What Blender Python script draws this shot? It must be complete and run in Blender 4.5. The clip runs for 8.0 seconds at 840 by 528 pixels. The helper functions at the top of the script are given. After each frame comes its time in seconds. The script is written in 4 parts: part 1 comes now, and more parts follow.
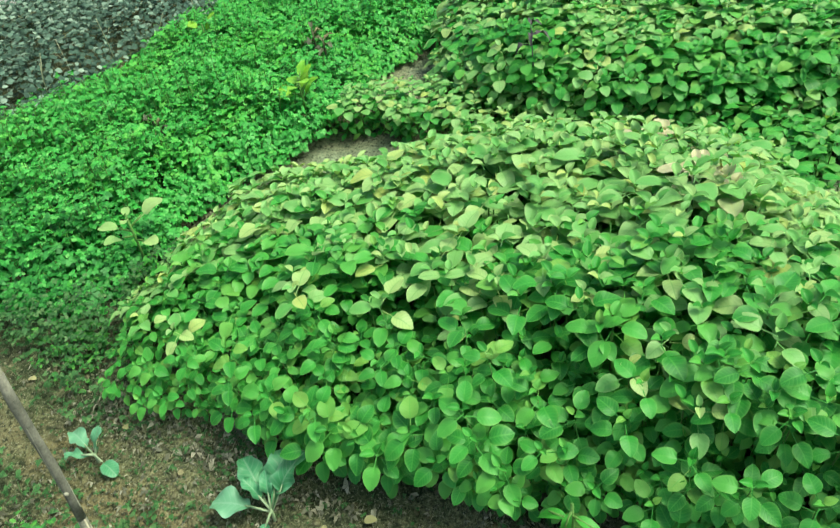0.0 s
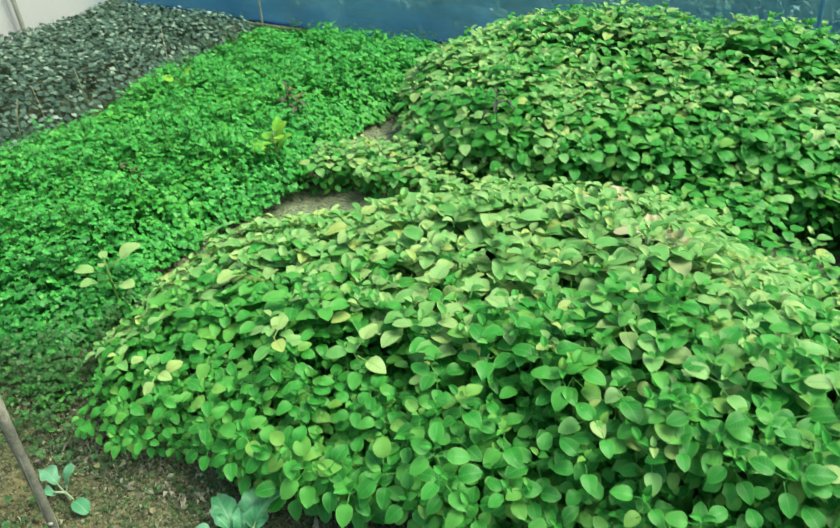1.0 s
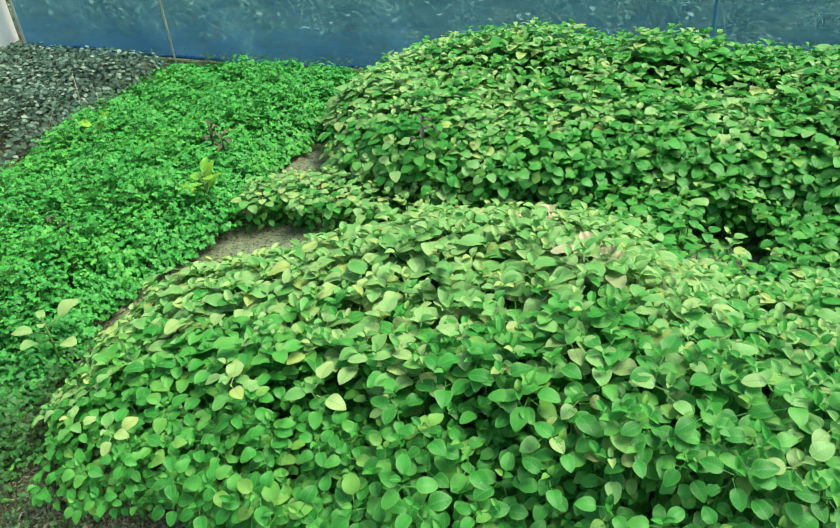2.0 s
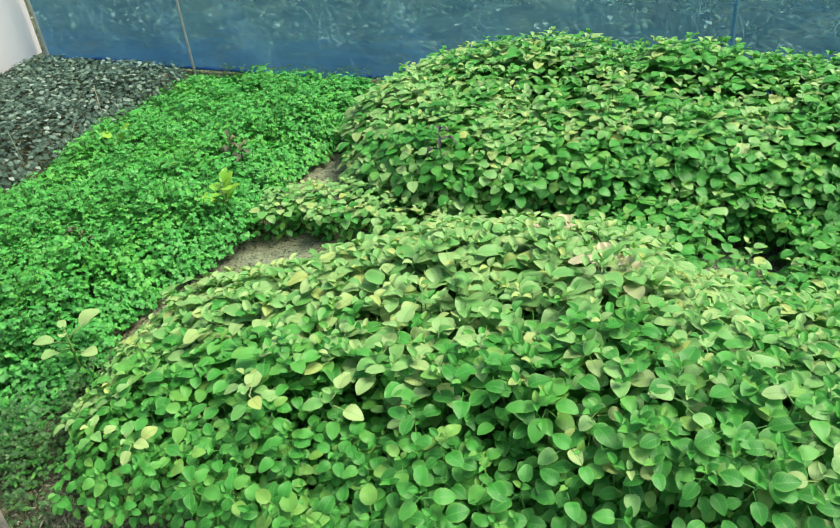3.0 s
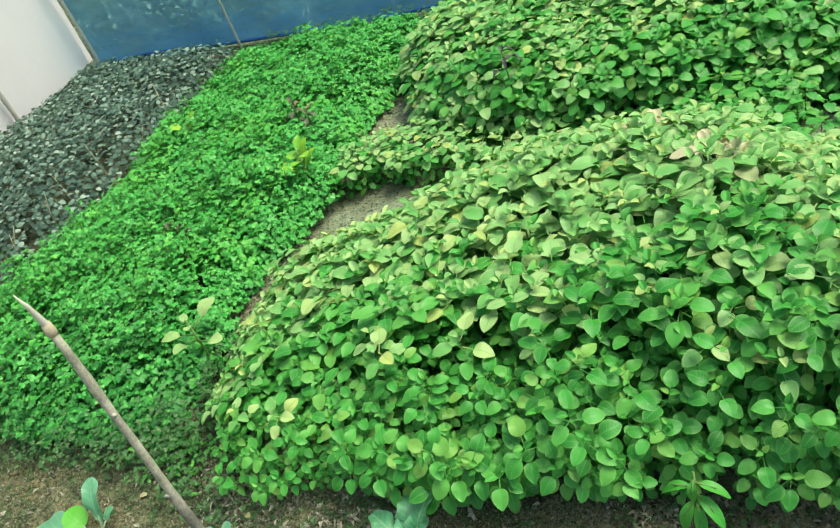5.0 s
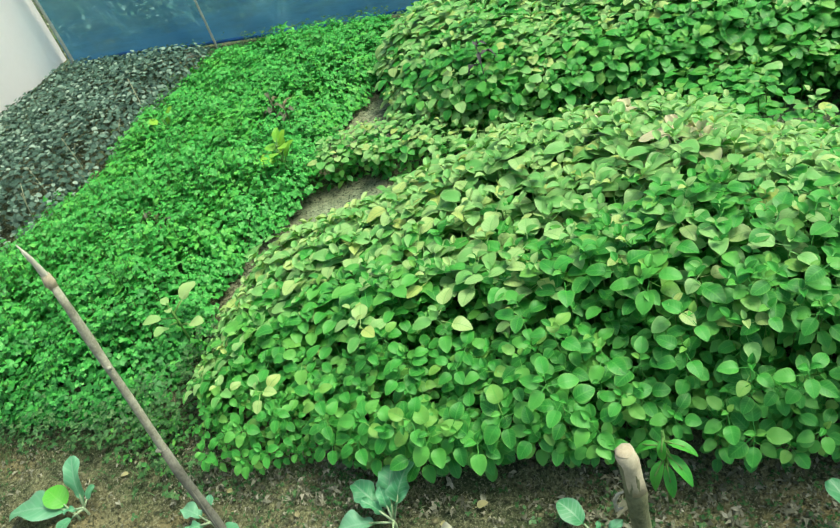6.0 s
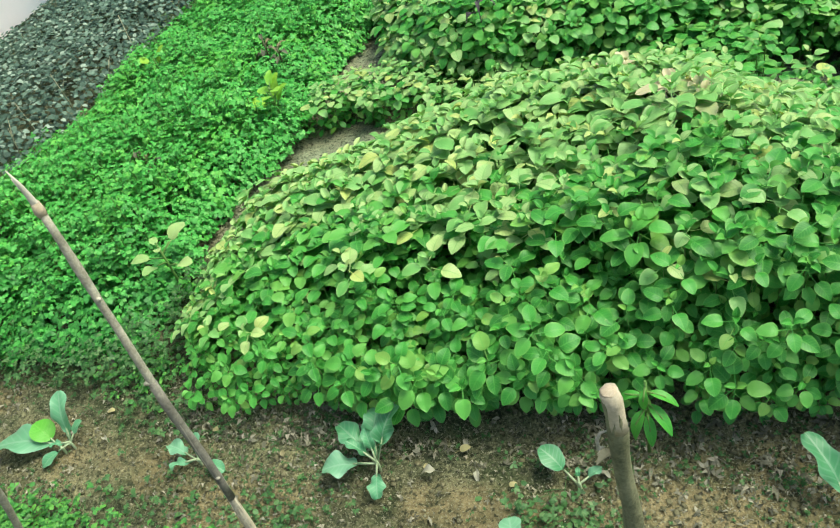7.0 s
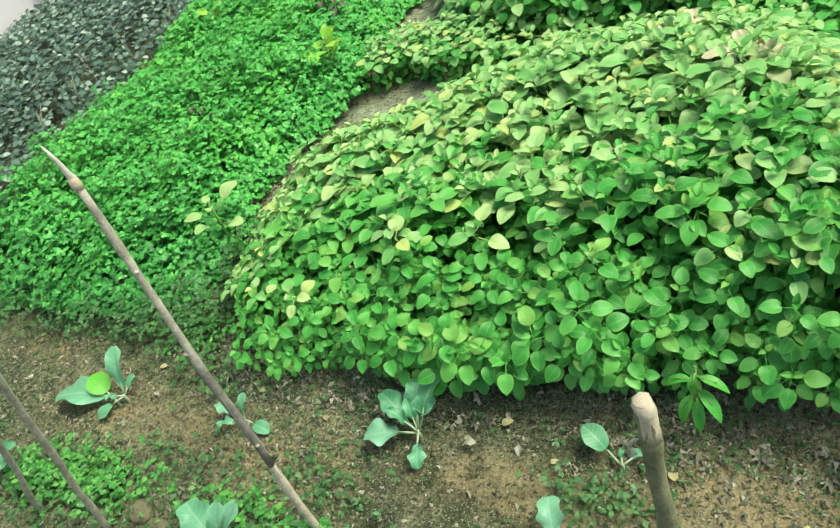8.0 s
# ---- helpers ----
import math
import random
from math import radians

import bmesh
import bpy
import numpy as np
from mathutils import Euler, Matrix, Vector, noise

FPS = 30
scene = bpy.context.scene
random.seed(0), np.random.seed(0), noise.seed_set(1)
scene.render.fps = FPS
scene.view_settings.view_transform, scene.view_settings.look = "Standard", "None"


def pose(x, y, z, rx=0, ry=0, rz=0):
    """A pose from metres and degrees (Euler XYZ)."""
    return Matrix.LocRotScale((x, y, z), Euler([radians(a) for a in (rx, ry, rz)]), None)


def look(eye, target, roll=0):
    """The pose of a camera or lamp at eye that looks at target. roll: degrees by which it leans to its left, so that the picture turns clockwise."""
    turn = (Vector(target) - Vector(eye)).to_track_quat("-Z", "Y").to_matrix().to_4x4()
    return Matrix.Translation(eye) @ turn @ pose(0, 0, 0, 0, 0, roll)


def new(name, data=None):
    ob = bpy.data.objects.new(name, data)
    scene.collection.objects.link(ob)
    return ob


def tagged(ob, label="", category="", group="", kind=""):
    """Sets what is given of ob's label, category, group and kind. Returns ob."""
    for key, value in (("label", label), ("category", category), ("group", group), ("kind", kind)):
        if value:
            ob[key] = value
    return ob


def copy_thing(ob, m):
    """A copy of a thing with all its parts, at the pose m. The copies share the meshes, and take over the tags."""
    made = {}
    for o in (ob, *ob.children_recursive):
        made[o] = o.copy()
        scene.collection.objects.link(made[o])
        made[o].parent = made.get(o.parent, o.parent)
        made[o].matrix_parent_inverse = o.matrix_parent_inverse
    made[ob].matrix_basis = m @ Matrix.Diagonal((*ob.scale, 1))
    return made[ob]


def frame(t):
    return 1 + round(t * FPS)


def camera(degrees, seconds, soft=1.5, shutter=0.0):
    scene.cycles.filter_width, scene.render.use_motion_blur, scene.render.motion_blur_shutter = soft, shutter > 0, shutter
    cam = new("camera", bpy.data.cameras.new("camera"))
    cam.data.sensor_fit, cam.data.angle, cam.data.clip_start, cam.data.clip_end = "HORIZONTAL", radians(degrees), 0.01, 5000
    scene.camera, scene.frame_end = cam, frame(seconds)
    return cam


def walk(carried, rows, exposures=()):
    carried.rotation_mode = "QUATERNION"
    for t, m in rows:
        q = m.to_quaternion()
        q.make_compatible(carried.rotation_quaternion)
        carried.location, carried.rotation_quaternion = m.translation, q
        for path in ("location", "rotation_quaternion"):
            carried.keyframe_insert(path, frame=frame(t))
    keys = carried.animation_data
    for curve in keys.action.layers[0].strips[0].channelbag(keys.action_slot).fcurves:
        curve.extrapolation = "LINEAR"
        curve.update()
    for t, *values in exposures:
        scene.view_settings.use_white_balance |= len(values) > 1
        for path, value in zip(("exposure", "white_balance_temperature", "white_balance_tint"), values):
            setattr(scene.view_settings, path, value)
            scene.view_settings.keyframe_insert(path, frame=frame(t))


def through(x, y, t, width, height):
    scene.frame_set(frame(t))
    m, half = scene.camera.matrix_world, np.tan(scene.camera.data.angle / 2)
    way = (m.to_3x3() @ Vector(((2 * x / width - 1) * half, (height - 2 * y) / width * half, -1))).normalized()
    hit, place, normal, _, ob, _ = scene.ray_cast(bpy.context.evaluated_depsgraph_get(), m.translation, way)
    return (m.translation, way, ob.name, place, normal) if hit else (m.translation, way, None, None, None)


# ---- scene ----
cam = camera(56.0, 8.0, soft=1.2, shutter=0.2)
PATH = [
    (0, (0.624, 0.351, 1.354), (-0.205, 1.659, 0.088), -7.9),
    (0.5, (0.61, 0.302, 1.408), (-0.203, 1.732, 0.271), -6.4),
    (0.8, (0.626, 0.255, 1.412), (-0.24, 1.71, 0.351), -5.5),
    (1, (0.623, 0.247, 1.408), (-0.123, 1.695, 0.249), -3.1),
    (1.5, (0.601, 0.221, 1.443), (-0.016, 1.69, 0.235), -5.1),
    (1.7, (0.583, 0.222, 1.469), (0.019, 1.732, 0.284), -4.3),
    (2.8, (0.584, 0.215, 1.486), (-0.03, 1.758, 0.372), -4.8),
    (3, (0.583, 0.221, 1.485), (-0.034, 1.753, 0.357), -5.0),
    (3.5, (0.581, 0.222, 1.482), (-0.1, 1.7, 0.32), -7.1),
    (4, (0.554, 0.225, 1.491), (-0.26, 1.548, 0.232), -12.9),
    (4.5, (0.529, 0.223, 1.492), (-0.309, 1.489, 0.19), -18.2),
    (4.7, (0.521, 0.23, 1.503), (-0.316, 1.534, 0.239), -20.5),
    (5.8, (0.511, 0.139, 1.485), (-0.192, 1.561, 0.267), -19.9),
    (6, (0.513, 0.118, 1.481), (-0.2, 1.529, 0.256), -19.2),
    (6.5, (0.513, 0.103, 1.466), (-0.171, 1.482, 0.19), -16.8),
    (7, (0.509, 0.102, 1.468), (-0.177, 1.443, 0.154), -17.5),
    (7.5, (0.514, 0.108, 1.469), (-0.197, 1.433, 0.152), -18.2),
    (8, (0.53, 0.173, 1.471), (-0.3, 1.369, 0.101), -21.2),
]
walk(cam, [(t, look(eye, target, roll)) for t, eye, target, roll in PATH],
     [(0.0, 0.44, 6700, -15), (1.7, 0.43, 6700, -14), (2.8, 0.47, 6700, 1), (3.5, 0.47, 6700, 1), (4.0, 0.46, 6700, -3), (4.7, 0.47, 6700, -4), (5.9, 0.47, 6700, -11), (6.5, 0.50, 6700, -9), (7.2, 0.54, 6700, -2), (8.0, 0.63, 6700, -3)])

# ---- light ----
world = bpy.data.worlds.new("sky")
scene.world = world
world.use_nodes = True
wn = world.node_tree
sky = wn.nodes.new("ShaderNodeTexSky")
sky.sky_type, sky.sun_disc = "NISHITA", False
sky.sun_elevation, sky.sun_rotation = radians(62), radians(67)
sky.air_density, sky.dust_density, sky.ozone_density = 1.0, 4.0, 1.0
wn.links.new(sky.outputs["Color"], wn.nodes["Background"].inputs["Color"])
wn.nodes["Background"].inputs["Strength"].default_value = 0.136
sun_data = bpy.data.lights.new("sun", "SUN")
sun_data.energy, sun_data.angle, sun_data.color = 2.5, radians(28), (1.0, 0.95, 0.87)
sun = new("sun", sun_data)
sun.matrix_world = look((2.8, 1.2, 5.8), (0, 0, 0))


# ---- materials ----
def shader(name, rough=0.6, spec=0.5):
    m = bpy.data.materials.new(name)
    m.use_nodes = True
    nt = m.node_tree
    b = nt.nodes["Principled BSDF"]
    b.inputs["Roughness"].default_value = rough
    b.inputs["Specular IOR Level"].default_value = spec
    return m, nt, b


def node(nt, kind, **values):
    n = nt.nodes.new(kind)
    for key, value in values.items():
        n.inputs[key].default_value = value
    return n


def math_node(nt, op, a, b=None):
    n = nt.nodes.new("ShaderNodeMath")
    n.operation = op
    for i, v in enumerate((a, b)):
        if v is None:
            continue
        if isinstance(v, (int, float)):
            n.inputs[i].default_value = v
        else:
            nt.links.new(v, n.inputs[i])
    if op == "MULTIPLY_ADD":
        n.inputs[2].default_value = b
    return n.outputs[0]


def ramp(nt, fac, stops):
    n = nt.nodes.new("ShaderNodeValToRGB")
    el = n.color_ramp.elements
    while len(el) < len(stops):
        el.new(0.5)
    for e, (p, c) in zip(el, stops):
        e.position, e.color = p, (*c, 1)
    nt.links.new(fac, n.inputs[0])
    return n.outputs[0]


def mix(nt, fac, a, b, blend="MIX"):
    n = nt.nodes.new("ShaderNodeMix")
    n.data_type, n.blend_type = "RGBA", blend
    for sock, v in ((n.inputs[0], fac), (n.inputs[6], a), (n.inputs[7], b)):
        if isinstance(v, (int, float)):
            sock.default_value = v
        elif isinstance(v, tuple):
            sock.default_value = (*v, 1)
        else:
            nt.links.new(v, sock)
    return n.outputs[2]


def noise_fac(nt, scale, detail=3.0, rough=0.6):
    n = node(nt, "ShaderNodeTexNoise", Scale=scale, Detail=detail, Roughness=rough)
    g = nt.nodes.new("ShaderNodeNewGeometry")
    nt.links.new(g.outputs["Position"], n.inputs["Vector"])
    return n.outputs["Fac"]


def bump(nt, b, height, strength, distance):
    n = node(nt, "ShaderNodeBump", Strength=strength, Distance=distance)
    nt.links.new(height, n.inputs["Height"])
    nt.links.new(n.outputs["Normal"], b.inputs["Normal"])


def leaf_material(name, stops, rim, vein, rough=0.44, spec=0.45, through=0.17, rim_amount=0.45, vein_amount=0.5):
    """A leaf: colour varies leaf by leaf, with midrib, side veins, a paler rim, blotches and some light let through."""
    m, nt, b = shader(name, rough, spec)
    info = nt.nodes.new("ShaderNodeObjectInfo")
    geo = nt.nodes.new("ShaderNodeNewGeometry")
    rnd = math_node(nt, "FRACT", math_node(nt, "ADD", info.outputs["Random"], geo.outputs["Random Per Island"]))
    col = ramp(nt, rnd, stops)
    uv = nt.nodes.new("ShaderNodeUVMap")
    sep = nt.nodes.new("ShaderNodeSeparateXYZ")
    nt.links.new(uv.outputs[0], sep.inputs[0])
    across = math_node(nt, "ABSOLUTE", math_node(nt, "SUBTRACT", math_node(nt, "MULTIPLY", sep.outputs[0], 2.0), 1.0))
    rimf = math_node(nt, "MULTIPLY", math_node(nt, "POWER", across, 6.0), rim_amount)
    big = noise_fac(nt, 9.0, 2.0)
    fine = noise_fac(nt, 120.0, 3.0)
    col = mix(nt, math_node(nt, "MULTIPLY", fine, 0.28), col, mix(nt, 0.5, col, rim))
    rimf = math_node(nt, "MULTIPLY", rimf, math_node(nt, "MULTIPLY", big, 2.0))
    col = mix(nt, rimf, col, rim)
    # veins: midrib and slanting side veins
    mid = math_node(nt, "LESS_THAN", across, 0.08)
    slant = math_node(nt, "ADD", math_node(nt, "MULTIPLY", sep.outputs[1], 7.0), math_node(nt, "MULTIPLY", across, -1.6))
    side = math_node(nt, "POWER", math_node(nt, "MULTIPLY_ADD", math_node(nt, "SINE", math_node(nt, "MULTIPLY", slant, 6.283)), 0.5), 6.0)
    veins = math_node(nt, "MAXIMUM", mid, math_node(nt, "MULTIPLY", side, 0.55))
    col = mix(nt, math_node(nt, "MULTIPLY", veins, vein_amount), col, vein)
    nt.links.new(col, b.inputs["Base Color"])
    nt.links.new(math_node(nt, "ADD", math_node(nt, "MULTIPLY", fine, 0.3), rough - 0.12), b.inputs["Roughness"])
    height = math_node(nt, "ADD", math_node(nt, "MULTIPLY", veins, -0.6), fine)
    bump(nt, b, height, 0.5, 0.0012)
    tr = nt.nodes.new("ShaderNodeBsdfTranslucent")
    nt.links.new(mix(nt, 1.0, col, (0.95, 1.0, 0.45), "MULTIPLY"), tr.inputs["Color"])
    mx = node(nt, "ShaderNodeMixShader", Fac=through)
    nt.links.new(b.outputs[0], mx.inputs[1])
    nt.links.new(tr.outputs[0], mx.inputs[2])
    nt.links.new(mx.outputs[0], nt.nodes["Material Output"].inputs["Surface"])
    return m


def plain(name, dark, light, scale, rough=0.8, spec=0.3, bump_strength=0.5, bump_size=0.004, fine_scale=None):
    m, nt, b = shader(name, rough, spec)
    big, fine = noise_fac(nt, scale, 4.0), noise_fac(nt, fine_scale or scale * 12, 4.0)
    f = math_node(nt, "ADD", math_node(nt, "MULTIPLY", big, 0.6), math_node(nt, "MULTIPLY", fine, 0.4))
    nt.links.new(ramp(nt, f, [(0.3, dark), (0.7, light)]), b.inputs["Base Color"])
    bump(nt, b, fine, bump_strength, bump_size)
    return m


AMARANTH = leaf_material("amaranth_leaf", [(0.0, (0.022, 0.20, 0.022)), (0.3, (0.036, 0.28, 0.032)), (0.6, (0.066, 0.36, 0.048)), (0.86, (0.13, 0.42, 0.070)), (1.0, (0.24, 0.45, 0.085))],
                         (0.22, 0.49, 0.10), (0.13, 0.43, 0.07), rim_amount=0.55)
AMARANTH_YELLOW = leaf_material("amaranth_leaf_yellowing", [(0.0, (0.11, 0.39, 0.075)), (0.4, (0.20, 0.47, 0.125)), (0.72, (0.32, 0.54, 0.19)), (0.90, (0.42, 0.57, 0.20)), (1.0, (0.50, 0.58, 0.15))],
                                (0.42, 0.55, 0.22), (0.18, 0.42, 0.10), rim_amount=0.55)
AMARANTH_PALE = leaf_material("amaranth_leaf_bleached", [(0.0, (0.20, 0.43, 0.11)), (0.4, (0.45, 0.51, 0.25)), (1.0, (0.68, 0.55, 0.40))],
                              (0.75, 0.62, 0.42), (0.50, 0.52, 0.22), rim_amount=0.6)
CORIANDER = leaf_material("coriander_leaf", [(0.0, (0.040, 0.26, 0.036)), (0.4, (0.076, 0.39, 0.060)), (0.8, (0.125, 0.50, 0.095)), (1.0, (0.22, 0.57, 0.15))],
                          (0.05, 0.44, 0.05), (0.05, 0.42, 0.05), rim_amount=0.2, vein_amount=0.1)
CORIANDER_YOUNG = leaf_material("coriander_young_leaf", [(0.0, (0.075, 0.38, 0.05)), (0.5, (0.12, 0.48, 0.07)), (1.0, (0.20, 0.57, 0.10))],
                                (0.12, 0.5, 0.06), (0.12, 0.46, 0.06), rim_amount=0.2, vein_amount=0.1)
# shade on the bed's near slope, put into a darker leaf colour
CORIANDER_SHADED = leaf_material("coriander_shaded_leaf", [(0.0, (0.026, 0.17, 0.028)), (0.5, (0.055, 0.28, 0.050)), (1.0, (0.10, 0.40, 0.08))],
                              (0.06, 0.32, 0.06), (0.06, 0.3, 0.06), rim_amount=0.2, vein_amount=0.1)
DARK_LEAF = leaf_material("dark_leaf", [(0.0, (0.020, 0.050, 0.036)), (0.45, (0.062, 0.122, 0.088)), (0.8, (0.17, 0.27, 0.205)), (1.0, (0.40, 0.50, 0.40))],
                          (0.16, 0.23, 0.18), (0.09, 0.13, 0.10), rough=0.5, spec=0.2, through=0.12)
CABBAGE = leaf_material("cauliflower_leaf", [(0.0, (0.06, 0.28, 0.10)), (0.5, (0.11, 0.37, 0.17)), (1.0, (0.19, 0.43, 0.25))],
                        (0.26, 0.47, 0.33), (0.40, 0.56, 0.42), rough=0.42, spec=0.5, vein_amount=0.3)
WEED = leaf_material("weed_leaf", [(0.0, (0.020, 0.085, 0.022)), (0.6, (0.045, 0.165, 0.038)), (1.0, (0.14, 0.25, 0.09))], (0.2, 0.35, 0.12), (0.15, 0.3, 0.1), vein_amount=0.2)
BRIGHT_WEED = leaf_material("bright_weed_leaf", [(0.0, (0.025, 0.15, 0.03)), (0.5, (0.06, 0.29, 0.045)), (1.0, (0.16, 0.43, 0.07))], (0.2, 0.45, 0.1), (0.15, 0.4, 0.1), vein_amount=0.2)
LIME = leaf_material("lime_leaf", [(0.0, (0.05, 0.36, 0.025)), (1.0, (0.12, 0.44, 0.035))], (0.16, 0.46, 0.06), (0.2, 0.48, 0.08), vein_amount=0.25)
PALE_WEED = leaf_material("pale_weed_leaf", [(0.0, (0.22, 0.43, 0.12)), (1.0, (0.34, 0.49, 0.17))], (0.40, 0.52, 0.20), (0.34, 0.48, 0.2), through=0.1)
DRY_LEAF = leaf_material("dry_leaf", [(0.0, (0.24, 0.22, 0.11)), (0.6, (0.40, 0.38, 0.17)), (1.0, (0.50, 0.47, 0.22))], (0.6, 0.5, 0.3), (0.4, 0.3, 0.2), rough=0.7, through=0.1)
GREY_LEAF = leaf_material("grey_dead_leaf", [(0.0, (0.06, 0.065, 0.04)), (0.45, (0.17, 0.17, 0.115)), (0.8, (0.36, 0.35, 0.25)), (1.0, (0.56, 0.52, 0.40))], (0.3, 0.28, 0.2), (0.2, 0.18, 0.14), rough=0.8, through=0.05)
BACK_WEED = leaf_material("rough_grass", [(0.0, (0.04, 0.10, 0.04)), (0.5, (0.14, 0.24, 0.10)), (0.8, (0.34, 0.40, 0.22)), (1.0, (0.75, 0.75, 0.62))], (0.3, 0.3, 0.2), (0.3, 0.3, 0.2), rough=0.6)
STEM = plain("green_stem", (0.07, 0.20, 0.04), (0.20, 0.34, 0.09), 30, 0.5)
PALE_STEM = plain("pale_stalk", (0.30, 0.42, 0.22), (0.50, 0.58, 0.38), 40, 0.5)
BARK = plain("weathered_bark", (0.18, 0.17, 0.125), (0.64, 0.60, 0.47), 32, 0.85, 0.2, 0.9, 0.002, 220)
GREY_BARK = plain("grey_bark", (0.10, 0.098, 0.08), (0.34, 0.32, 0.26), 36, 0.9, 0.15, 0.9, 0.002, 230)
MOSSY_BARK = plain("mossy_bark", (0.085, 0.095, 0.05), (0.30, 0.30, 0.18), 35, 0.9, 0.15, 0.9, 0.002, 240)
GREY_POST = plain("grey_bamboo", (0.34, 0.32, 0.27), (0.62, 0.59, 0.51), 20, 0.7, 0.3, 0.5, 0.002, 160)
PEELED = plain("peeled_wood", (0.34, 0.30, 0.21), (0.66, 0.58, 0.43), 30, 0.8, 0.2, 0.7, 0.0015, 260)
WHITE_WOOD = plain("fresh_splinter", (0.52, 0.48, 0.38), (0.80, 0.75, 0.64), 40, 0.8, 0.2, 0.6, 0.001, 300)
CUT_WOOD = plain("cut_wood", (0.40, 0.32, 0.21), (0.62, 0.53, 0.39), 60, 0.8)
STRAW = plain("straw", (0.24, 0.235, 0.14), (0.55, 0.53, 0.36), 40, 0.8)
PALE_CLOD = plain("dry_crumb", (0.14, 0.137, 0.075), (0.44, 0.42, 0.28), 30, 0.95, 0.1, 0.8, 0.003, 200)
TWIG = plain("dark_twig", (0.05, 0.045, 0.05), (0.16, 0.14, 0.15), 60, 0.8)
CLOD = plain("soil_clod", (0.045, 0.048, 0.028), (0.27, 0.25, 0.145), 14, 0.95, 0.1, 0.8, 0.004, 160)


def soil_material():
    m, nt, b = shader("garden_soil", 0.95, 0.15)
    big, mid, fine, grit = noise_fac(nt, 2.6, 3.0), noise_fac(nt, 22.0, 6.0, 0.75), noise_fac(nt, 130.0, 5.0, 0.75), noise_fac(nt, 420.0, 3.0, 0.7)
    f = math_node(nt, "ADD", math_node(nt, "MULTIPLY", big, 0.45), math_node(nt, "MULTIPLY", mid, 0.55))
    col = ramp(nt, f, [(0.35, (0.036, 0.050, 0.027)), (0.45, (0.085, 0.104, 0.056)), (0.53, (0.175, 0.188, 0.104)), (0.63, (0.36, 0.342, 0.188))])
    crumbs = ramp(nt, fine, [(0.36, (0.22, 0.23, 0.22)), (0.5, (0.95, 0.95, 0.95)), (0.64, (1.7, 1.7, 1.65))])
    col = mix(nt, 0.85, col, crumbs, "MULTIPLY")
    col = mix(nt, 0.6, col, ramp(nt, grit, [(0.35, (0.5, 0.5, 0.5)), (0.65, (1.4, 1.4, 1.4))]), "MULTIPLY")
    # dry trodden patches, ochre and paler, with some sunlight put into the colour
    dry = nt.nodes.new("ShaderNodeAttribute")
    dry.attribute_name = "dry_lit"
    dry_lit_fac = math_node(nt, "MULTIPLY", dry.outputs["Fac"], ramp(nt, mid, [(0.32, (0.2, 0.2, 0.2)), (0.5, (1, 1, 1))]))
    ochre = mix(nt, 0.38, ramp(nt, f, [(0.36, (0.21, 0.172, 0.085)), (0.60, (0.46, 0.37, 0.195))]), crumbs, "MULTIPLY")
    col = mix(nt, math_node(nt, "MULTIPLY", dry_lit_fac, 0.8), col, ochre)
    # ashen grey trodden earth between the beds, sunlight and green bounce painted in
    ash_lit = nt.nodes.new("ShaderNodeAttribute")
    ash_lit.attribute_name = "ash_lit"
    grey = mix(nt, 0.5, ramp(nt, f, [(0.36, (0.23, 0.29, 0.18)), (0.60, (0.43, 0.50, 0.34))]), crumbs, "MULTIPLY")
    # a film of algae in patches
    moss = ramp(nt, noise_fac(nt, 6.0, 5.0), [(0.48, (0, 0, 0)), (0.64, (1, 1, 1))])
    col = mix(nt, math_node(nt, "MULTIPLY", moss, 0.4), col, (0.060, 0.100, 0.035))
    col = mix(nt, ash_lit.outputs["Fac"], col, grey)
    # pale chaff and dark humus crumbs
    col = mix(nt, ramp(nt, noise_fac(nt, 210.0, 2.0, 0.5), [(0.60, (0, 0, 0)), (0.66, (0.75, 0.75, 0.75))]), col, (0.42, 0.41, 0.27))
    col = mix(nt, ramp(nt, noise_fac(nt, 90.0, 2.0, 0.5), [(0.36, (0.75, 0.75, 0.75)), (0.43, (0, 0, 0))]), col, (0.035, 0.045, 0.026))
    nt.links.new(col, b.inputs["Base Color"])
    bump(nt, b, math_node(nt, "ADD", math_node(nt, "ADD", mid, fine), math_node(nt, "MULTIPLY", grit, 0.4)), 1.0, 0.010)
    return m


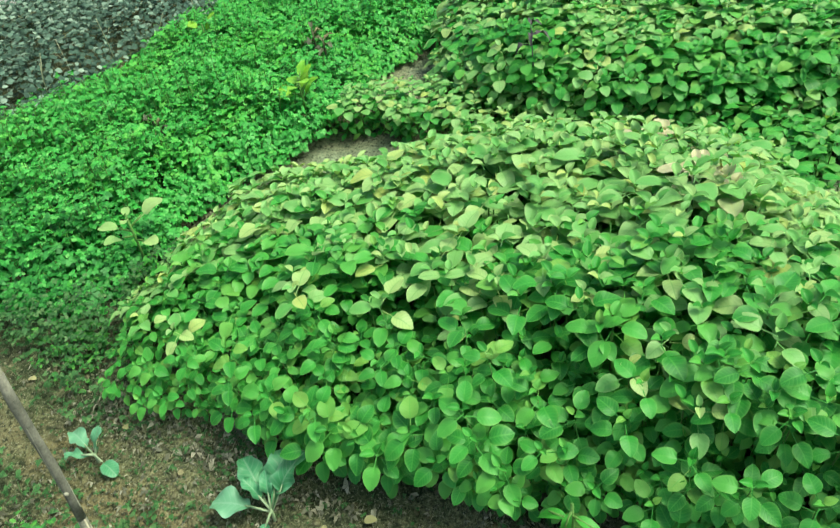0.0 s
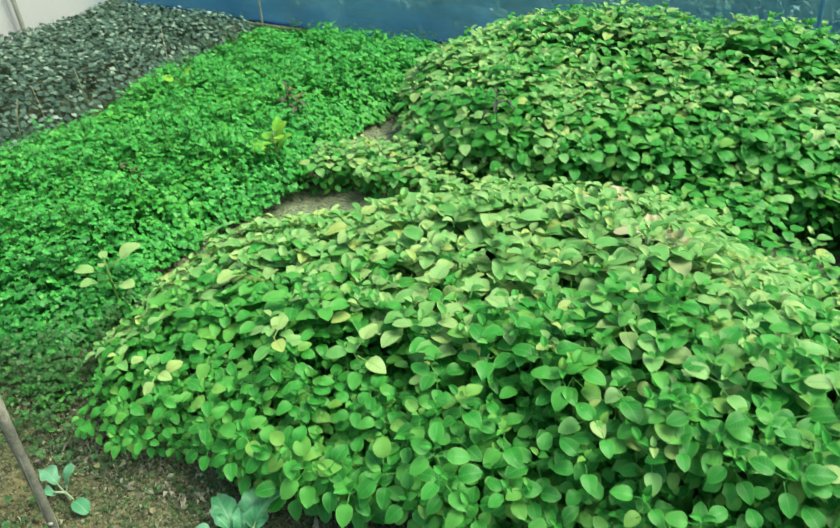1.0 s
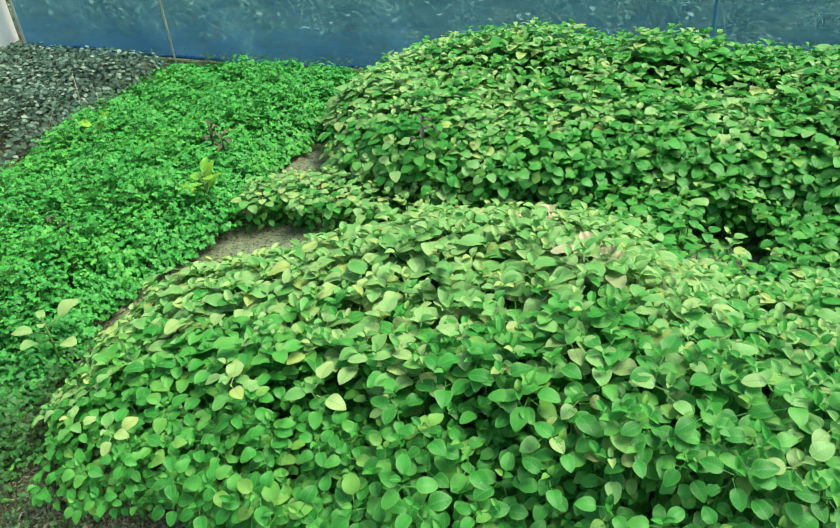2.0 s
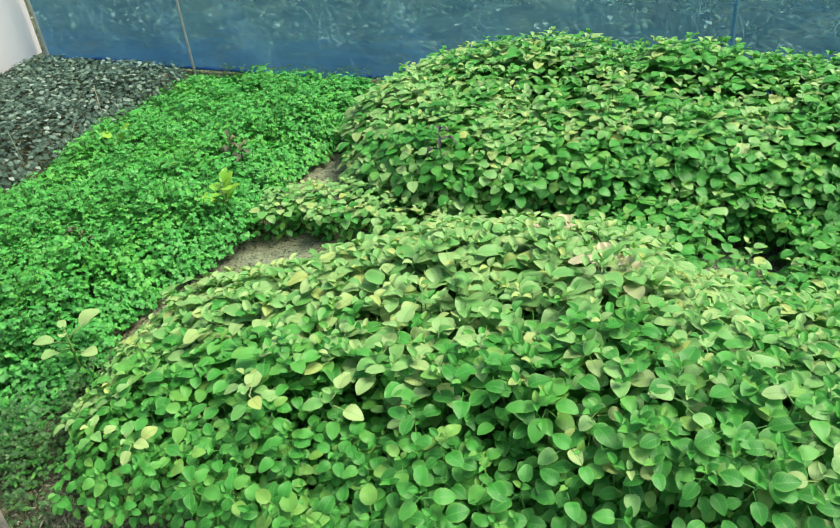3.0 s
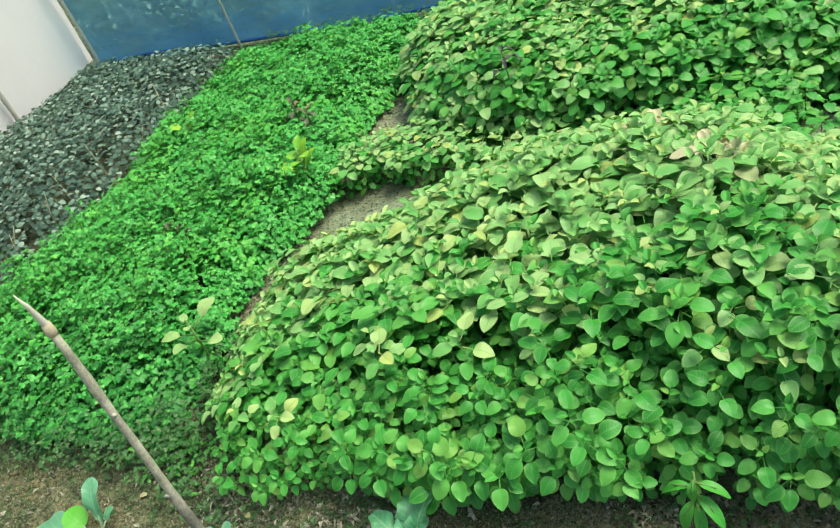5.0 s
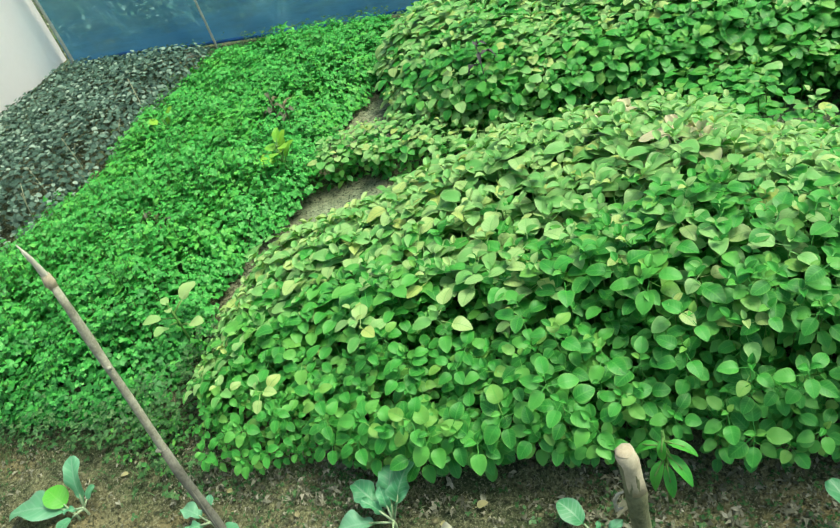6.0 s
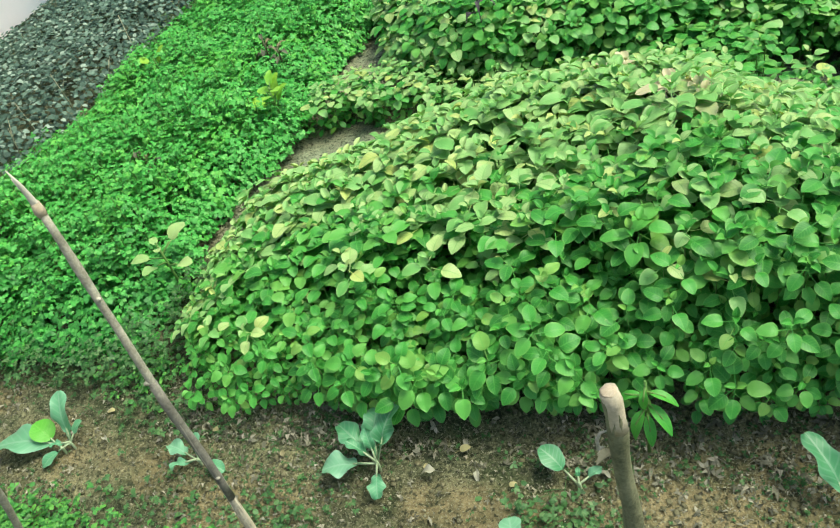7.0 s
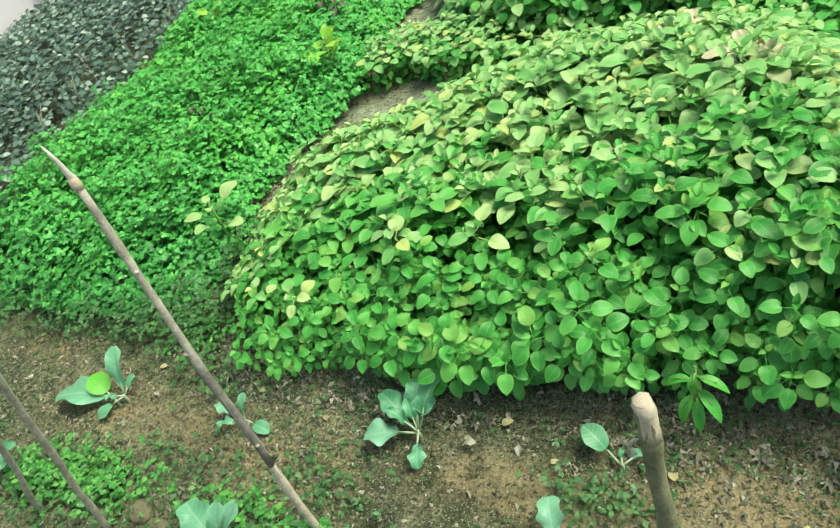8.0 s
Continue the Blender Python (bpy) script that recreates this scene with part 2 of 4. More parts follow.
def net_material():
    """Woven blue shade net: threads finer than the eye can part, so that part of the light goes through."""
    m, nt, b = shader("blue_net", 0.6, 0.3)
    big, fine = noise_fac(nt, 1.6, 4.0), noise_fac(nt, 14.0, 5.0)
    col = ramp(nt, big, [(0.3, (0.05, 0.20, 0.42)), (0.7, (0.13, 0.35, 0.58))])
    nt.links.new(col, b.inputs["Base Color"])
    clear = nt.nodes.new("ShaderNodeBsdfTransparent")
    clear.inputs[0].default_value = (0.52, 0.86, 0.98, 1)
    geo = nt.nodes.new("ShaderNodeNewGeometry")
    sep = nt.nodes.new("ShaderNodeSeparateXYZ")
    nt.links.new(geo.outputs["Position"], sep.inputs[0])
    wave = math_node(nt, "ADD", sep.outputs[2], math_node(nt, "MULTIPLY", fine, 0.10))
    streak = node(nt, "ShaderNodeTexNoise", Scale=1.0, Detail=5.0, Roughness=0.7)
    wide = node(nt, "ShaderNodeMapping", Scale=(5.0, 5.0, 22.0))
    nt.links.new(geo.outputs["Position"], wide.inputs["Vector"])
    nt.links.new(wide.outputs[0], streak.inputs["Vector"])
    wave = math_node(nt, "ADD", wave, math_node(nt, "MULTIPLY", math_node(nt, "SUBTRACT", streak.outputs["Fac"], 0.5), 0.55))
    open_part = ramp(nt, wave, [(0.12, (0.10, 0.10, 0.10)), (0.28, (0.42, 0.42, 0.42)), (0.6, (0.58, 0.58, 0.58))])
    mx = nt.nodes.new("ShaderNodeMixShader")
    nt.links.new(open_part, mx.inputs[0])
    lit_through = nt.nodes.new("ShaderNodeBsdfTranslucent")
    nt.links.new(col, lit_through.inputs["Color"])
    cloth = node(nt, "ShaderNodeMixShader", Fac=0.5)
    nt.links.new(b.outputs[0], cloth.inputs[1])
    nt.links.new(lit_through.outputs[0], cloth.inputs[2])
    nt.links.new(cloth.outputs[0], mx.inputs[1])
    nt.links.new(clear.outputs[0], mx.inputs[2])
    nt.links.new(mx.outputs[0], nt.nodes["Material Output"].inputs["Surface"])
    return m


SOIL = soil_material()
NET = net_material()


def sheet_material():
    """White plastic sheet that daylight passes through."""
    m = plain("white_sheet", (0.84, 0.795, 0.785), (0.90, 0.855, 0.845), 3, 0.5, 0.4, 0.2, 0.003, 40)
    nt = m.node_tree
    glow = nt.nodes.new("ShaderNodeBsdfTranslucent")
    glow.inputs["Color"].default_value = (0.92, 0.87, 0.86, 1)
    mx = node(nt, "ShaderNodeMixShader", Fac=0.3)
    nt.links.new(nt.nodes["Principled BSDF"].outputs[0], mx.inputs[1])
    nt.links.new(glow.outputs[0], mx.inputs[2])
    nt.links.new(mx.outputs[0], nt.nodes["Material Output"].inputs["Surface"])
    return m


SHEET = sheet_material()

# ---- plan, in metres: beds as outlines ----
FRONT_BED = [(-0.81, 1.27), (-0.77, 1.11), (-0.65, 1.05), (-0.4, 1.068), (0.0, 1.102), (0.6, 1.150), (1.9, 1.24), (1.9, 2.02), (0.9, 2.02), (0.5, 2.06), (0.25, 2.16), (0.0, 2.15), (-0.27, 2.01), (-0.46, 1.90), (-0.67, 1.84), (-0.81, 1.80), (-0.80, 1.66), (-0.83, 1.48)]
BACK_BED = [(-0.70, 2.84), (-0.58, 2.62), (-0.44, 2.54), (-0.2, 2.48), (0.3, 2.54), (0.6, 2.61), (1.0, 2.65), (2.6, 2.66), (2.6, 3.45), (-0.5, 3.5), (-0.76, 3.2)]
SPARSE_BED = [(-0.86, 2.22), (-0.76, 2.27), (-0.62, 2.32), (-0.45, 2.28), (-0.3, 2.20), (0.2, 2.25), (0.2, 2.52), (-0.2, 2.52), (-0.5, 2.50), (-0.70, 2.48), (-0.84, 2.38)]
GREEN_BED = [(-1.94, 1.17), (-1.4, 1.15), (-0.98, 1.19), (-0.94, 1.45), (-1.0, 1.62), (-0.99, 1.76), (-0.93, 1.94), (-0.88, 2.15), (-0.91, 2.6), (-0.85, 3.0), (-0.90, 3.52), (-1.0, 3.58), (-1.84, 3.47), (-1.88, 2.7)]
DARK_BED = [(-3.0, 1.1), (-2.08, 1.1), (-2.00, 2.0), (-1.97, 2.8), (-2.03, 3.56), (-2.98, 3.60)]


def rng_for(seed):
    return np.random.default_rng(seed)


LATTICE = rng_for(5).random((64, 64))


def vnoise(x, y, per_metre, shift=0.0):
    """Smooth value noise from 0 to 1 over the plan."""
    x, y = np.asarray(x, float) * per_metre + shift + 100, np.asarray(y, float) * per_metre + shift * 1.7 + 100
    i, j = np.floor(x).astype(int), np.floor(y).astype(int)
    u, v = x - i, y - j
    u, v = u * u * (3 - 2 * u), v * v * (3 - 2 * v)
    a, b = LATTICE[i % 64, j % 64], LATTICE[(i + 1) % 64, j % 64]
    c, d = LATTICE[i % 64, (j + 1) % 64], LATTICE[(i + 1) % 64, (j + 1) % 64]
    return a * (1 - u) * (1 - v) + b * u * (1 - v) + c * (1 - u) * v + d * u * v


def inside(poly, x, y):
    """How far points lie inside an outline (negative outside), and the way out to its nearest edge."""
    x, y = np.asarray(x, float), np.asarray(y, float)
    odd = np.zeros(x.shape, bool)
    best = np.full(x.shape, 1e9)
    wx, wy = np.zeros(x.shape), np.zeros(x.shape)
    for (x0, y0), (x1, y1) in zip(poly, poly[1:] + poly[:1]):
        crosses = (y0 > y) != (y1 > y)
        at = (x1 - x0) * (y - y0) / ((y1 - y0) if y1 != y0 else 1e-9) + x0
        odd ^= crosses & (x < at)
        ex, ey = x1 - x0, y1 - y0
        s = np.clip(((x - x0) * ex + (y - y0) * ey) / (ex * ex + ey * ey), 0, 1)
        dx, dy = x0 + s * ex - x, y0 + s * ey - y
        dist = np.hypot(dx, dy)
        near = dist < best
        best = np.where(near, dist, best)
        wx, wy = np.where(near, dx / (dist + 1e-9), wx), np.where(near, dy / (dist + 1e-9), wy)
    return np.where(odd, best, -best), wx, wy


def ground_height(x, y):
    z = 0.022 * (vnoise(x, y, 5) - 0.5) + 0.016 * (vnoise(x, y, 17, 3) - 0.5) + 0.010 * (vnoise(x, y, 48, 7) - 0.5)
    for poly, rise in ((FRONT_BED, 0.05), (BACK_BED, 0.05), (GREEN_BED, 0.05), (DARK_BED, 0.05)):
        d, _, _ = inside(poly, x, y)
        z = z + rise * np.clip((d + 0.06) / 0.18, 0, 1)
    away = np.clip((np.maximum(np.abs(x), np.abs(y - 2)) - 5) / 10, 0, 1)
    return z * (1 - away)


def scatter(poly, spacing, rng, jitter=0.45):
    """Places on a jittered lattice within an outline."""
    xs, ys = [p[0] for p in poly], [p[1] for p in poly]
    gx, gy = np.meshgrid(np.arange(min(xs), max(xs), spacing), np.arange(min(ys), max(ys), spacing * 0.9))
    gx = gx + (np.arange(gx.shape[0]) % 2)[:, None] * spacing / 2
    x = (gx + rng.uniform(-jitter, jitter, gx.shape) * spacing).ravel()
    y = (gy + rng.uniform(-jitter, jitter, gy.shape) * spacing).ravel()
    d, wx, wy = inside(poly, x, y)
    keep = d > 0
    return x[keep], y[keep], d[keep], wx[keep], wy[keep]


# ---- mesh helpers ----
def smooth(mesh):
    mesh.polygons.foreach_set("use_smooth", np.ones(len(mesh.polygons), bool))
    return mesh


def quad_mesh(name, verts, quads, uvs, material):
    """A mesh of quads alone, from arrays."""
    me = bpy.data.meshes.new(name)
    verts, quads = np.asarray(verts, np.float32), np.asarray(quads, np.int32)
    me.vertices.add(len(verts))
    me.vertices.foreach_set("co", verts.ravel())
    me.loops.add(quads.size)
    me.loops.foreach_set("vertex_index", quads.ravel())
    me.polygons.add(len(quads))
    me.polygons.foreach_set("loop_start", np.arange(0, quads.size, 4, dtype=np.int32))
    me.update(calc_edges=True)
    layer = me.uv_layers.new(name="UVMap")
    layer.data.foreach_set("uv", np.asarray(uvs, np.float32)[quads.ravel()].ravel())
    me.materials.append(material)
    return smooth(me)


def leaf_shape(length, width, rows=6, cols=5, fold=0.25, curl=0.25, wave=0.05, phase=0.0, a=0.5, b=0.72, stalk=0.35, lobes=0.0):
    """A leaf of quads: it starts at the origin with its stalk, runs along +y and faces +z."""
    vs = np.r_[0.0, np.linspace(0.035, 1.0, rows - 1)]
    peak = (a / (a + b)) ** a * (b / (a + b)) ** b
    verts, uvs = [], []
    us = np.linspace(-1, 1, cols)
    for u in us:
        verts.append((u * 0.022 * length, 0, 0))
        uvs.append((0.5, 0.0))
    for v in vs:
        vv = min(max(v, 0.03), 0.988)
        w = 0.5 * width * (vv ** a) * ((1 - vv) ** b) / peak if v > 0 else 0.02
        w *= 1 + lobes * math.sin(v * 13 + phase)
        for u in us:
            z = fold * abs(u) * w - curl * length * v * v + wave * length * u * u * math.sin(v * 8 + phase + (1.5 if u > 0 else 0))
            verts.append((u * w, stalk * length + v * length * (1 - 0.25 * curl * v), z + 0.12 * length * math.sin(min(1, v * 2) * 1.57)))
            uvs.append((0.5 + 0.5 * u, v))
    verts = np.array(verts)
    quads = [(r * cols + c, r * cols + c + 1, (r + 1) * cols + c + 1, (r + 1) * cols + c) for r in range(rows) for c in range(cols - 1)]
    return verts, np.array(quads), np.array(uvs)


def lobed_shape(size, lobes=5, spread=170, cup=0.25, cut=0.62):
    """A small cut leaf: kite-shaped lobes round the end of a stalk. cut: how far out the lobes are widest."""
    verts, quads, uvs = [], [], []
    for k in range(lobes):
        a = radians(-spread / 2 + spread * k / (lobes - 1))
        r = size * (1.0 if k == lobes // 2 else 0.82)
        half = radians(spread / lobes * 0.62)
        n = len(verts)
        verts += [(0, 0, 0), (cut * r * math.sin(a - half), cut * r * math.cos(a - half), cup * size * 0.4),
                  (r * math.sin(a), r * math.cos(a), -cup * size * 0.4), (cut * r * math.sin(a + half), cut * r * math.cos(a + half), cup * size * 0.4)]
        uvs += [(0.5, 0), (0.1, 0.6), (0.5, 1), (0.9, 0.6)]
        quads.append((n, n + 3, n + 2, n + 1))
    return np.array(verts), np.array(quads), np.array(uvs)


def blade_shape(length, width, bend):
    verts, uvs = [], []
    for k in range(5):
        v = k / 4
        w = width * (1 - v) ** 0.7 + 0.0004
        for s in (-1, 1):
            verts.append((s * w / 2, bend * length * v * v, length * v * (1 - 0.35 * bend * v)))
            uvs.append((0.5 + 0.5 * s, v))
    return np.array(verts), np.array([(2 * k, 2 * k + 1, 2 * k + 3, 2 * k + 2) for k in range(4)]), np.array(uvs)


def bake(name, shapes, placed, material):
    """One mesh out of many placed shapes: placed is a list of (shape number, 4 x 4 matrix)."""
    groups = {}
    for k, m in placed:
        groups.setdefault(k, []).append(m)
    V, Q, U, n = [], [], [], 0
    for k, ms in groups.items():
        verts, quads, uvs = shapes[k]
        ms = np.asarray(ms)
        hom = np.c_[verts, np.ones(len(verts))]
        out = np.einsum("kij,vj->kvi", ms[:, :3, :], hom)
        V.append(out.reshape(-1, 3))
        Q.append((quads[None] + (np.arange(len(ms)) * len(verts))[:, None, None]).reshape(-1, 4) + n)
        U.append(np.tile(uvs, (len(ms), 1)))
        n += len(verts) * len(ms)
    return quad_mesh(name, np.concatenate(V), np.concatenate(Q), np.concatenate(U), material)


def spin(axis, a):
    c, s = math.cos(a), math.sin(a)
    m = np.eye(4)
    i, j = {"x": (1, 2), "y": (2, 0), "z": (0, 1)}[axis]
    m[i, i], m[i, j], m[j, i], m[j, j] = c, -s, s, c
    return m


def shift(x, y, z):
    m = np.eye(4)
    m[:3, 3] = x, y, z
    return m


def grow(s):
    m = np.eye(4) * s
    m[3, 3] = 1
    return m


def leaning(wx, wy, a):
    """A turn by a that tips the upright towards (wx, wy)."""
    return np.array(Matrix.Rotation(a, 4, Vector((-wy, wx, 0)).normalized() if abs(wx) + abs(wy) > 1e-6 else Vector((1, 0, 0))))


def tube(points, radii, sides=7, wobble=0.0, seed=0):
    """A round stalk or pole along points, with capped ends, as a bmesh."""
    rng = rng_for(seed)
    bm = bmesh.new()
    rings = []
    for i, (p, r) in enumerate(zip(points, radii)):
        p = Vector(p)
        d = (Vector(points[min(i + 1, len(points) - 1)]) - Vector(points[max(i - 1, 0)])).normalized()
        s = d.cross(Vector((0.3, 1, 0.1))).normalized()
        t = d.cross(s)
        rings.append([bm.verts.new(p + (s * math.cos(q) + t * math.sin(q)) * r * (1 + wobble * rng.uniform(-1, 1))) for q in (6.2832 * k / sides for k in range(sides))])
    for a, b in zip(rings, rings[1:]):
        for k in range(sides):
            bm.faces.new((a[k], a[(k + 1) % sides], b[(k + 1) % sides], b[k]))
    bm.faces.new(rings[0][::-1])
    bm.faces.new(rings[-1])
    bmesh.ops.recalc_face_normals(bm, faces=bm.faces)
    return bm


def to_mesh(name, bm, material):
    me = bpy.data.meshes.new(name)
    bm.to_mesh(me)
    bm.free()
    me.materials.append(material)
    return smooth(me)


def part(name, data, parent, label="", material=None):
    """A part under a thing, from a mesh or a bmesh."""
    if isinstance(data, bmesh.types.BMesh):
        data = to_mesh(name, data, material)
    ob = new(name, data)
    ob.parent = parent
    return tagged(ob, label)


def put(ob, m):
    ob.matrix_basis = Matrix([list(r) for r in m])
    return ob


# ---- ground ----
def build_ground():
    xs = np.r_[-3000, -800, -200, -60, -20, -10, -6, np.arange(-4.5, -1.5, 0.05), np.arange(-1.5, 1.3, 0.018), np.arange(1.3, 3, 0.06), 4, 6, 10, 20, 60, 200, 800, 3000]
    ys = np.r_[-3000, -800, -200, -60, -20, -8, -3, -1, -0.4, 0, np.arange(0.2, 1.3, 0.016), np.arange(1.3, 4.4, 0.05), 4.8, 5.5, 6.5, 8, 10, 14, 25, 60, 200, 800, 3000]
    gx, gy = np.meshgrid(xs, ys)
    z = ground_height(gx, gy)
    n, w = gx.size, len(xs)
    idx = np.arange(n).reshape(gx.shape)
    quads = np.stack([idx[:-1, :-1], idx[:-1, 1:], idx[1:, 1:], idx[1:, :-1]], -1).reshape(-1, 4)
    verts = np.stack([gx, gy, z], -1).reshape(-1, 3)
    me = quad_mesh("ground", verts, quads, np.stack([gx, gy], -1).reshape(-1, 2) * 0.001, SOIL)
    # dry bare patches between the seedlings: (x, y, half width, half depth, amount)
    dry_lit = np.zeros(gx.shape)
    # amounts at the right and between beds also paint in missing sunlight
    for x, y, wx, wy, a in ((-1.06, 0.88, 0.17, 0.10, 0.55), (-1.36, 1.02, 0.12, 0.05, 0.5), (-0.76, 0.88, 0.16, 0.08, 0.7), (-0.40, 0.85, 0.15, 0.06, 0.6), (0.0, 0.86, 0.16, 0.06, 0.7), (0.50, 0.95, 0.13, 0.06, 1.0), (0.70, 1.04, 0.12, 0.05, 0.9), (0.86, 0.91, 0.38, 0.14, 3.0), (0.45, 0.86, 0.15, 0.08, 0.9), (-0.90, 1.82, 0.08, 0.16, 1.0), (-0.62, 2.09, 0.22, 0.16, 2.2), (-0.74, 2.62, 0.14, 0.12, 1.6), (-0.81, 2.84, 0.10, 0.14, 1.6), (0.70, 0.97, 0.14, 0.06, 2.6), (0.62, 0.88, 0.16, 0.06, 2.2), (0.12, 0.86, 0.14, 0.05, 2.0), (-0.50, 0.80, 0.14, 0.06, 2.0)):
        dry_lit = np.maximum(dry_lit, a * np.exp(-((gx - x) / wx) ** 2 - ((gy - y) / wy) ** 2))
    dry_lit = np.clip(dry_lit * 1.5 * (0.4 + 1.2 * vnoise(gx, gy, 16, 4)), 0, 1)
    layer = me.attributes.new("dry_lit", "FLOAT", "POINT")
    layer.data.foreach_set("value", dry_lit.ravel().astype(np.float32))
    # grey earth between the beds, its colour raised to stand in for sunlight
    grey = np.zeros(gx.shape)
    for x, y, wx, wy in ((-0.66, 2.12, 0.22, 0.16), (-0.90, 1.82, 0.08, 0.14), (-0.78, 2.76, 0.10, 0.20), (0.78, 2.41, 0.24, 0.15), (0.42, 2.42, 0.14, 0.09)):
        grey = np.maximum(grey, 1.3 * np.exp(-((gx - x) / wx) ** 2 - ((gy - y) / wy) ** 2))
    layer = me.attributes.new("ash_lit", "FLOAT", "POINT")
    layer.data.foreach_set("value", np.clip(grey * (0.5 + 0.8 * vnoise(gx, gy, 12, 9)), 0, 0.9).ravel().astype(np.float32))
    tagged(new("ground", me), "brown garden soil with clods and bare patches", "ground", kind="structure")


build_ground()


def build_fence():
    fence = tagged(new("net_fence"), "translucent blue net fence on thin bamboo posts", "fence")
    fence.matrix_basis = pose(0, 3.72, 0)
    # the net: a hanging sheet with folds, from the corner to past the back bed
    nx, nz = 240, 20
    verts, uvs = [], []
    for k in range(nz + 1):
        for i in range(nx + 1):
            x = -3.06 + 9.06 * i / nx
            h = k / nz
            sag = 0.02 * math.sin(x * 5.1) + 0.012 * math.sin(x * 13.7 + h * 4)
            z = 0.015 + 0.012 * math.sin(x * 3.3) + h * 0.8
            verts.append((x, sag * (0.3 + 0.7 * math.sin(h * 3.14)) + 0.02 * (vnoise(x, z, 6) - 0.5), z))
            uvs.append((i / nx, h))
    quads = [(k * (nx + 1) + i, k * (nx + 1) + i + 1, (k + 1) * (nx + 1) + i + 1, (k + 1) * (nx + 1) + i) for k in range(nz) for i in range(nx)]
    net = part("net", quad_mesh("net", verts, quads, uvs, NET), fence, "see-through blue woven net")
    # rolled lower hem
    pts = [(-3.06 + 0.15 * i, -0.012 + 0.012 * math.sin(i * 0.9), 0.03 + 0.012 * math.sin(i * 0.5)) for i in range(61)]
    part("hem", tube(pts, [0.010] * 61, 6), net, "rolled blue hem", HEM)
    posts = [(-3.02, 0.0, 0.009, 0.0), (-2.04, 0.0, 0.0065, 0.02), (0.70, 0.02, 0.010, -0.05), (2.3, 0.02, 0.014, 0.03), (4.2, 0.02, 0.014, 0.0)]
    for k, (x, dy, r, lean) in enumerate(posts):
        side = -0.03 if k < 2 else 0.05
        pts = [(x + lean * h + 0.006 * math.sin(h * 7 + k), side, -0.1 + h) for h in np.linspace(0, 1.0, 12)]
        part("post", tube(pts, [r * (1 - 0.15 * i / 11) * (1.12 if i % 4 == 2 else 1) for i in range(12)], 8, 0.05, k), fence, "weathered bamboo post", GREY_POST)


HEM = plain("blue_hem", (0.01, 0.06, 0.22), (0.04, 0.16, 0.42), 20, 0.5)
build_fence()


def build_wall():
    wall = tagged(new("wall_west"), "bright white sheet wall with thin posts", "wall", kind="structure")
    wall.matrix_basis = pose(-3.09, 0, 0)
    ny, nz = 60, 10
    bm = bmesh.new()
    grid = [[bm.verts.new((0.012 * math.sin(j * 0.7 + k * 0.2) , -4 + 7.74 * j / ny, -0.05 + 0.10 * (k == 0) + 2.2 * k / nz)) for j in range(ny + 1)] for k in range(nz + 1)]
    for k in range(nz):
        for j in range(ny):
            bm.faces.new((grid[k][j], grid[k][j + 1], grid[k + 1][j + 1], grid[k + 1][j]))
    r = bmesh.ops.extrude_face_region(bm, geom=list(bm.faces))
    bmesh.ops.translate(bm, verts=[v for v in r["geom"] if isinstance(v, bmesh.types.BMVert)], vec=(-0.006, 0, 0))
    bmesh.ops.recalc_face_normals(bm, faces=bm.faces)
    sheet = part("sheet", bm, wall, material=SHEET)
    sheet.data.polygons.foreach_set("use_smooth", np.zeros(len(sheet.data.polygons), bool))
    for k, y in enumerate((3.0, 2.0, 0.9, -0.4)):
        pts = [(0.045, y + 0.004 * math.sin(h * 9), -0.08 + h) for h in np.linspace(0, 1.9, 10)]
        part("post", tube(pts, [0.013] * 10, 8, 0.06, k), wall, "thin bamboo post", GREY_POST)


build_wall()

# ---- amaranth: plants as stems with leaves ----
LEAF_SHAPES = []
_r = rng_for(11)
for k in range(10):
    bud = k >= 8  # the last two are the folded young leaves at the tip of a plant
    LEAF_SHAPES.append(leaf_shape(1.0, _r.uniform(0.60, 0.72) if bud else _r.uniform(0.70, 0.82), 9, 5, 0.75 if bud else _r.uniform(0.08, 0.28), 0.1 if bud else _r.uniform(0.06, 0.24), _r.uniform(0.015, 0.045), _r.uniform(0, 6),
                                  _r.uniform(0.36, 0.43), _r.uniform(0.60, 0.78), 0.12 if bud else _r.uniform(0.42, 0.62)))
FAR_SHAPES = []
LOW_SHAPES = [leaf_shape(1.0, 0.66 + 0.02 * k, 4, 3, 0.14, 0.08 + 0.02 * k, 0.0, 0, 0.40, 0.64, 0.4 + 0.02 * k) for k in range(10)]
for k in range(10):
    FAR_SHAPES.append(leaf_shape(1.0, 0.66 if k >= 8 else _r.uniform(0.72, 0.84), 7, 3, 0.5 if k >= 8 else _r.uniform(0.04, 0.18), _r.uniform(0.05, 0.22), 0.0, 0, 0.40, 0.64, 0.12 if k >= 8 else _r.uniform(0.38, 0.6)))


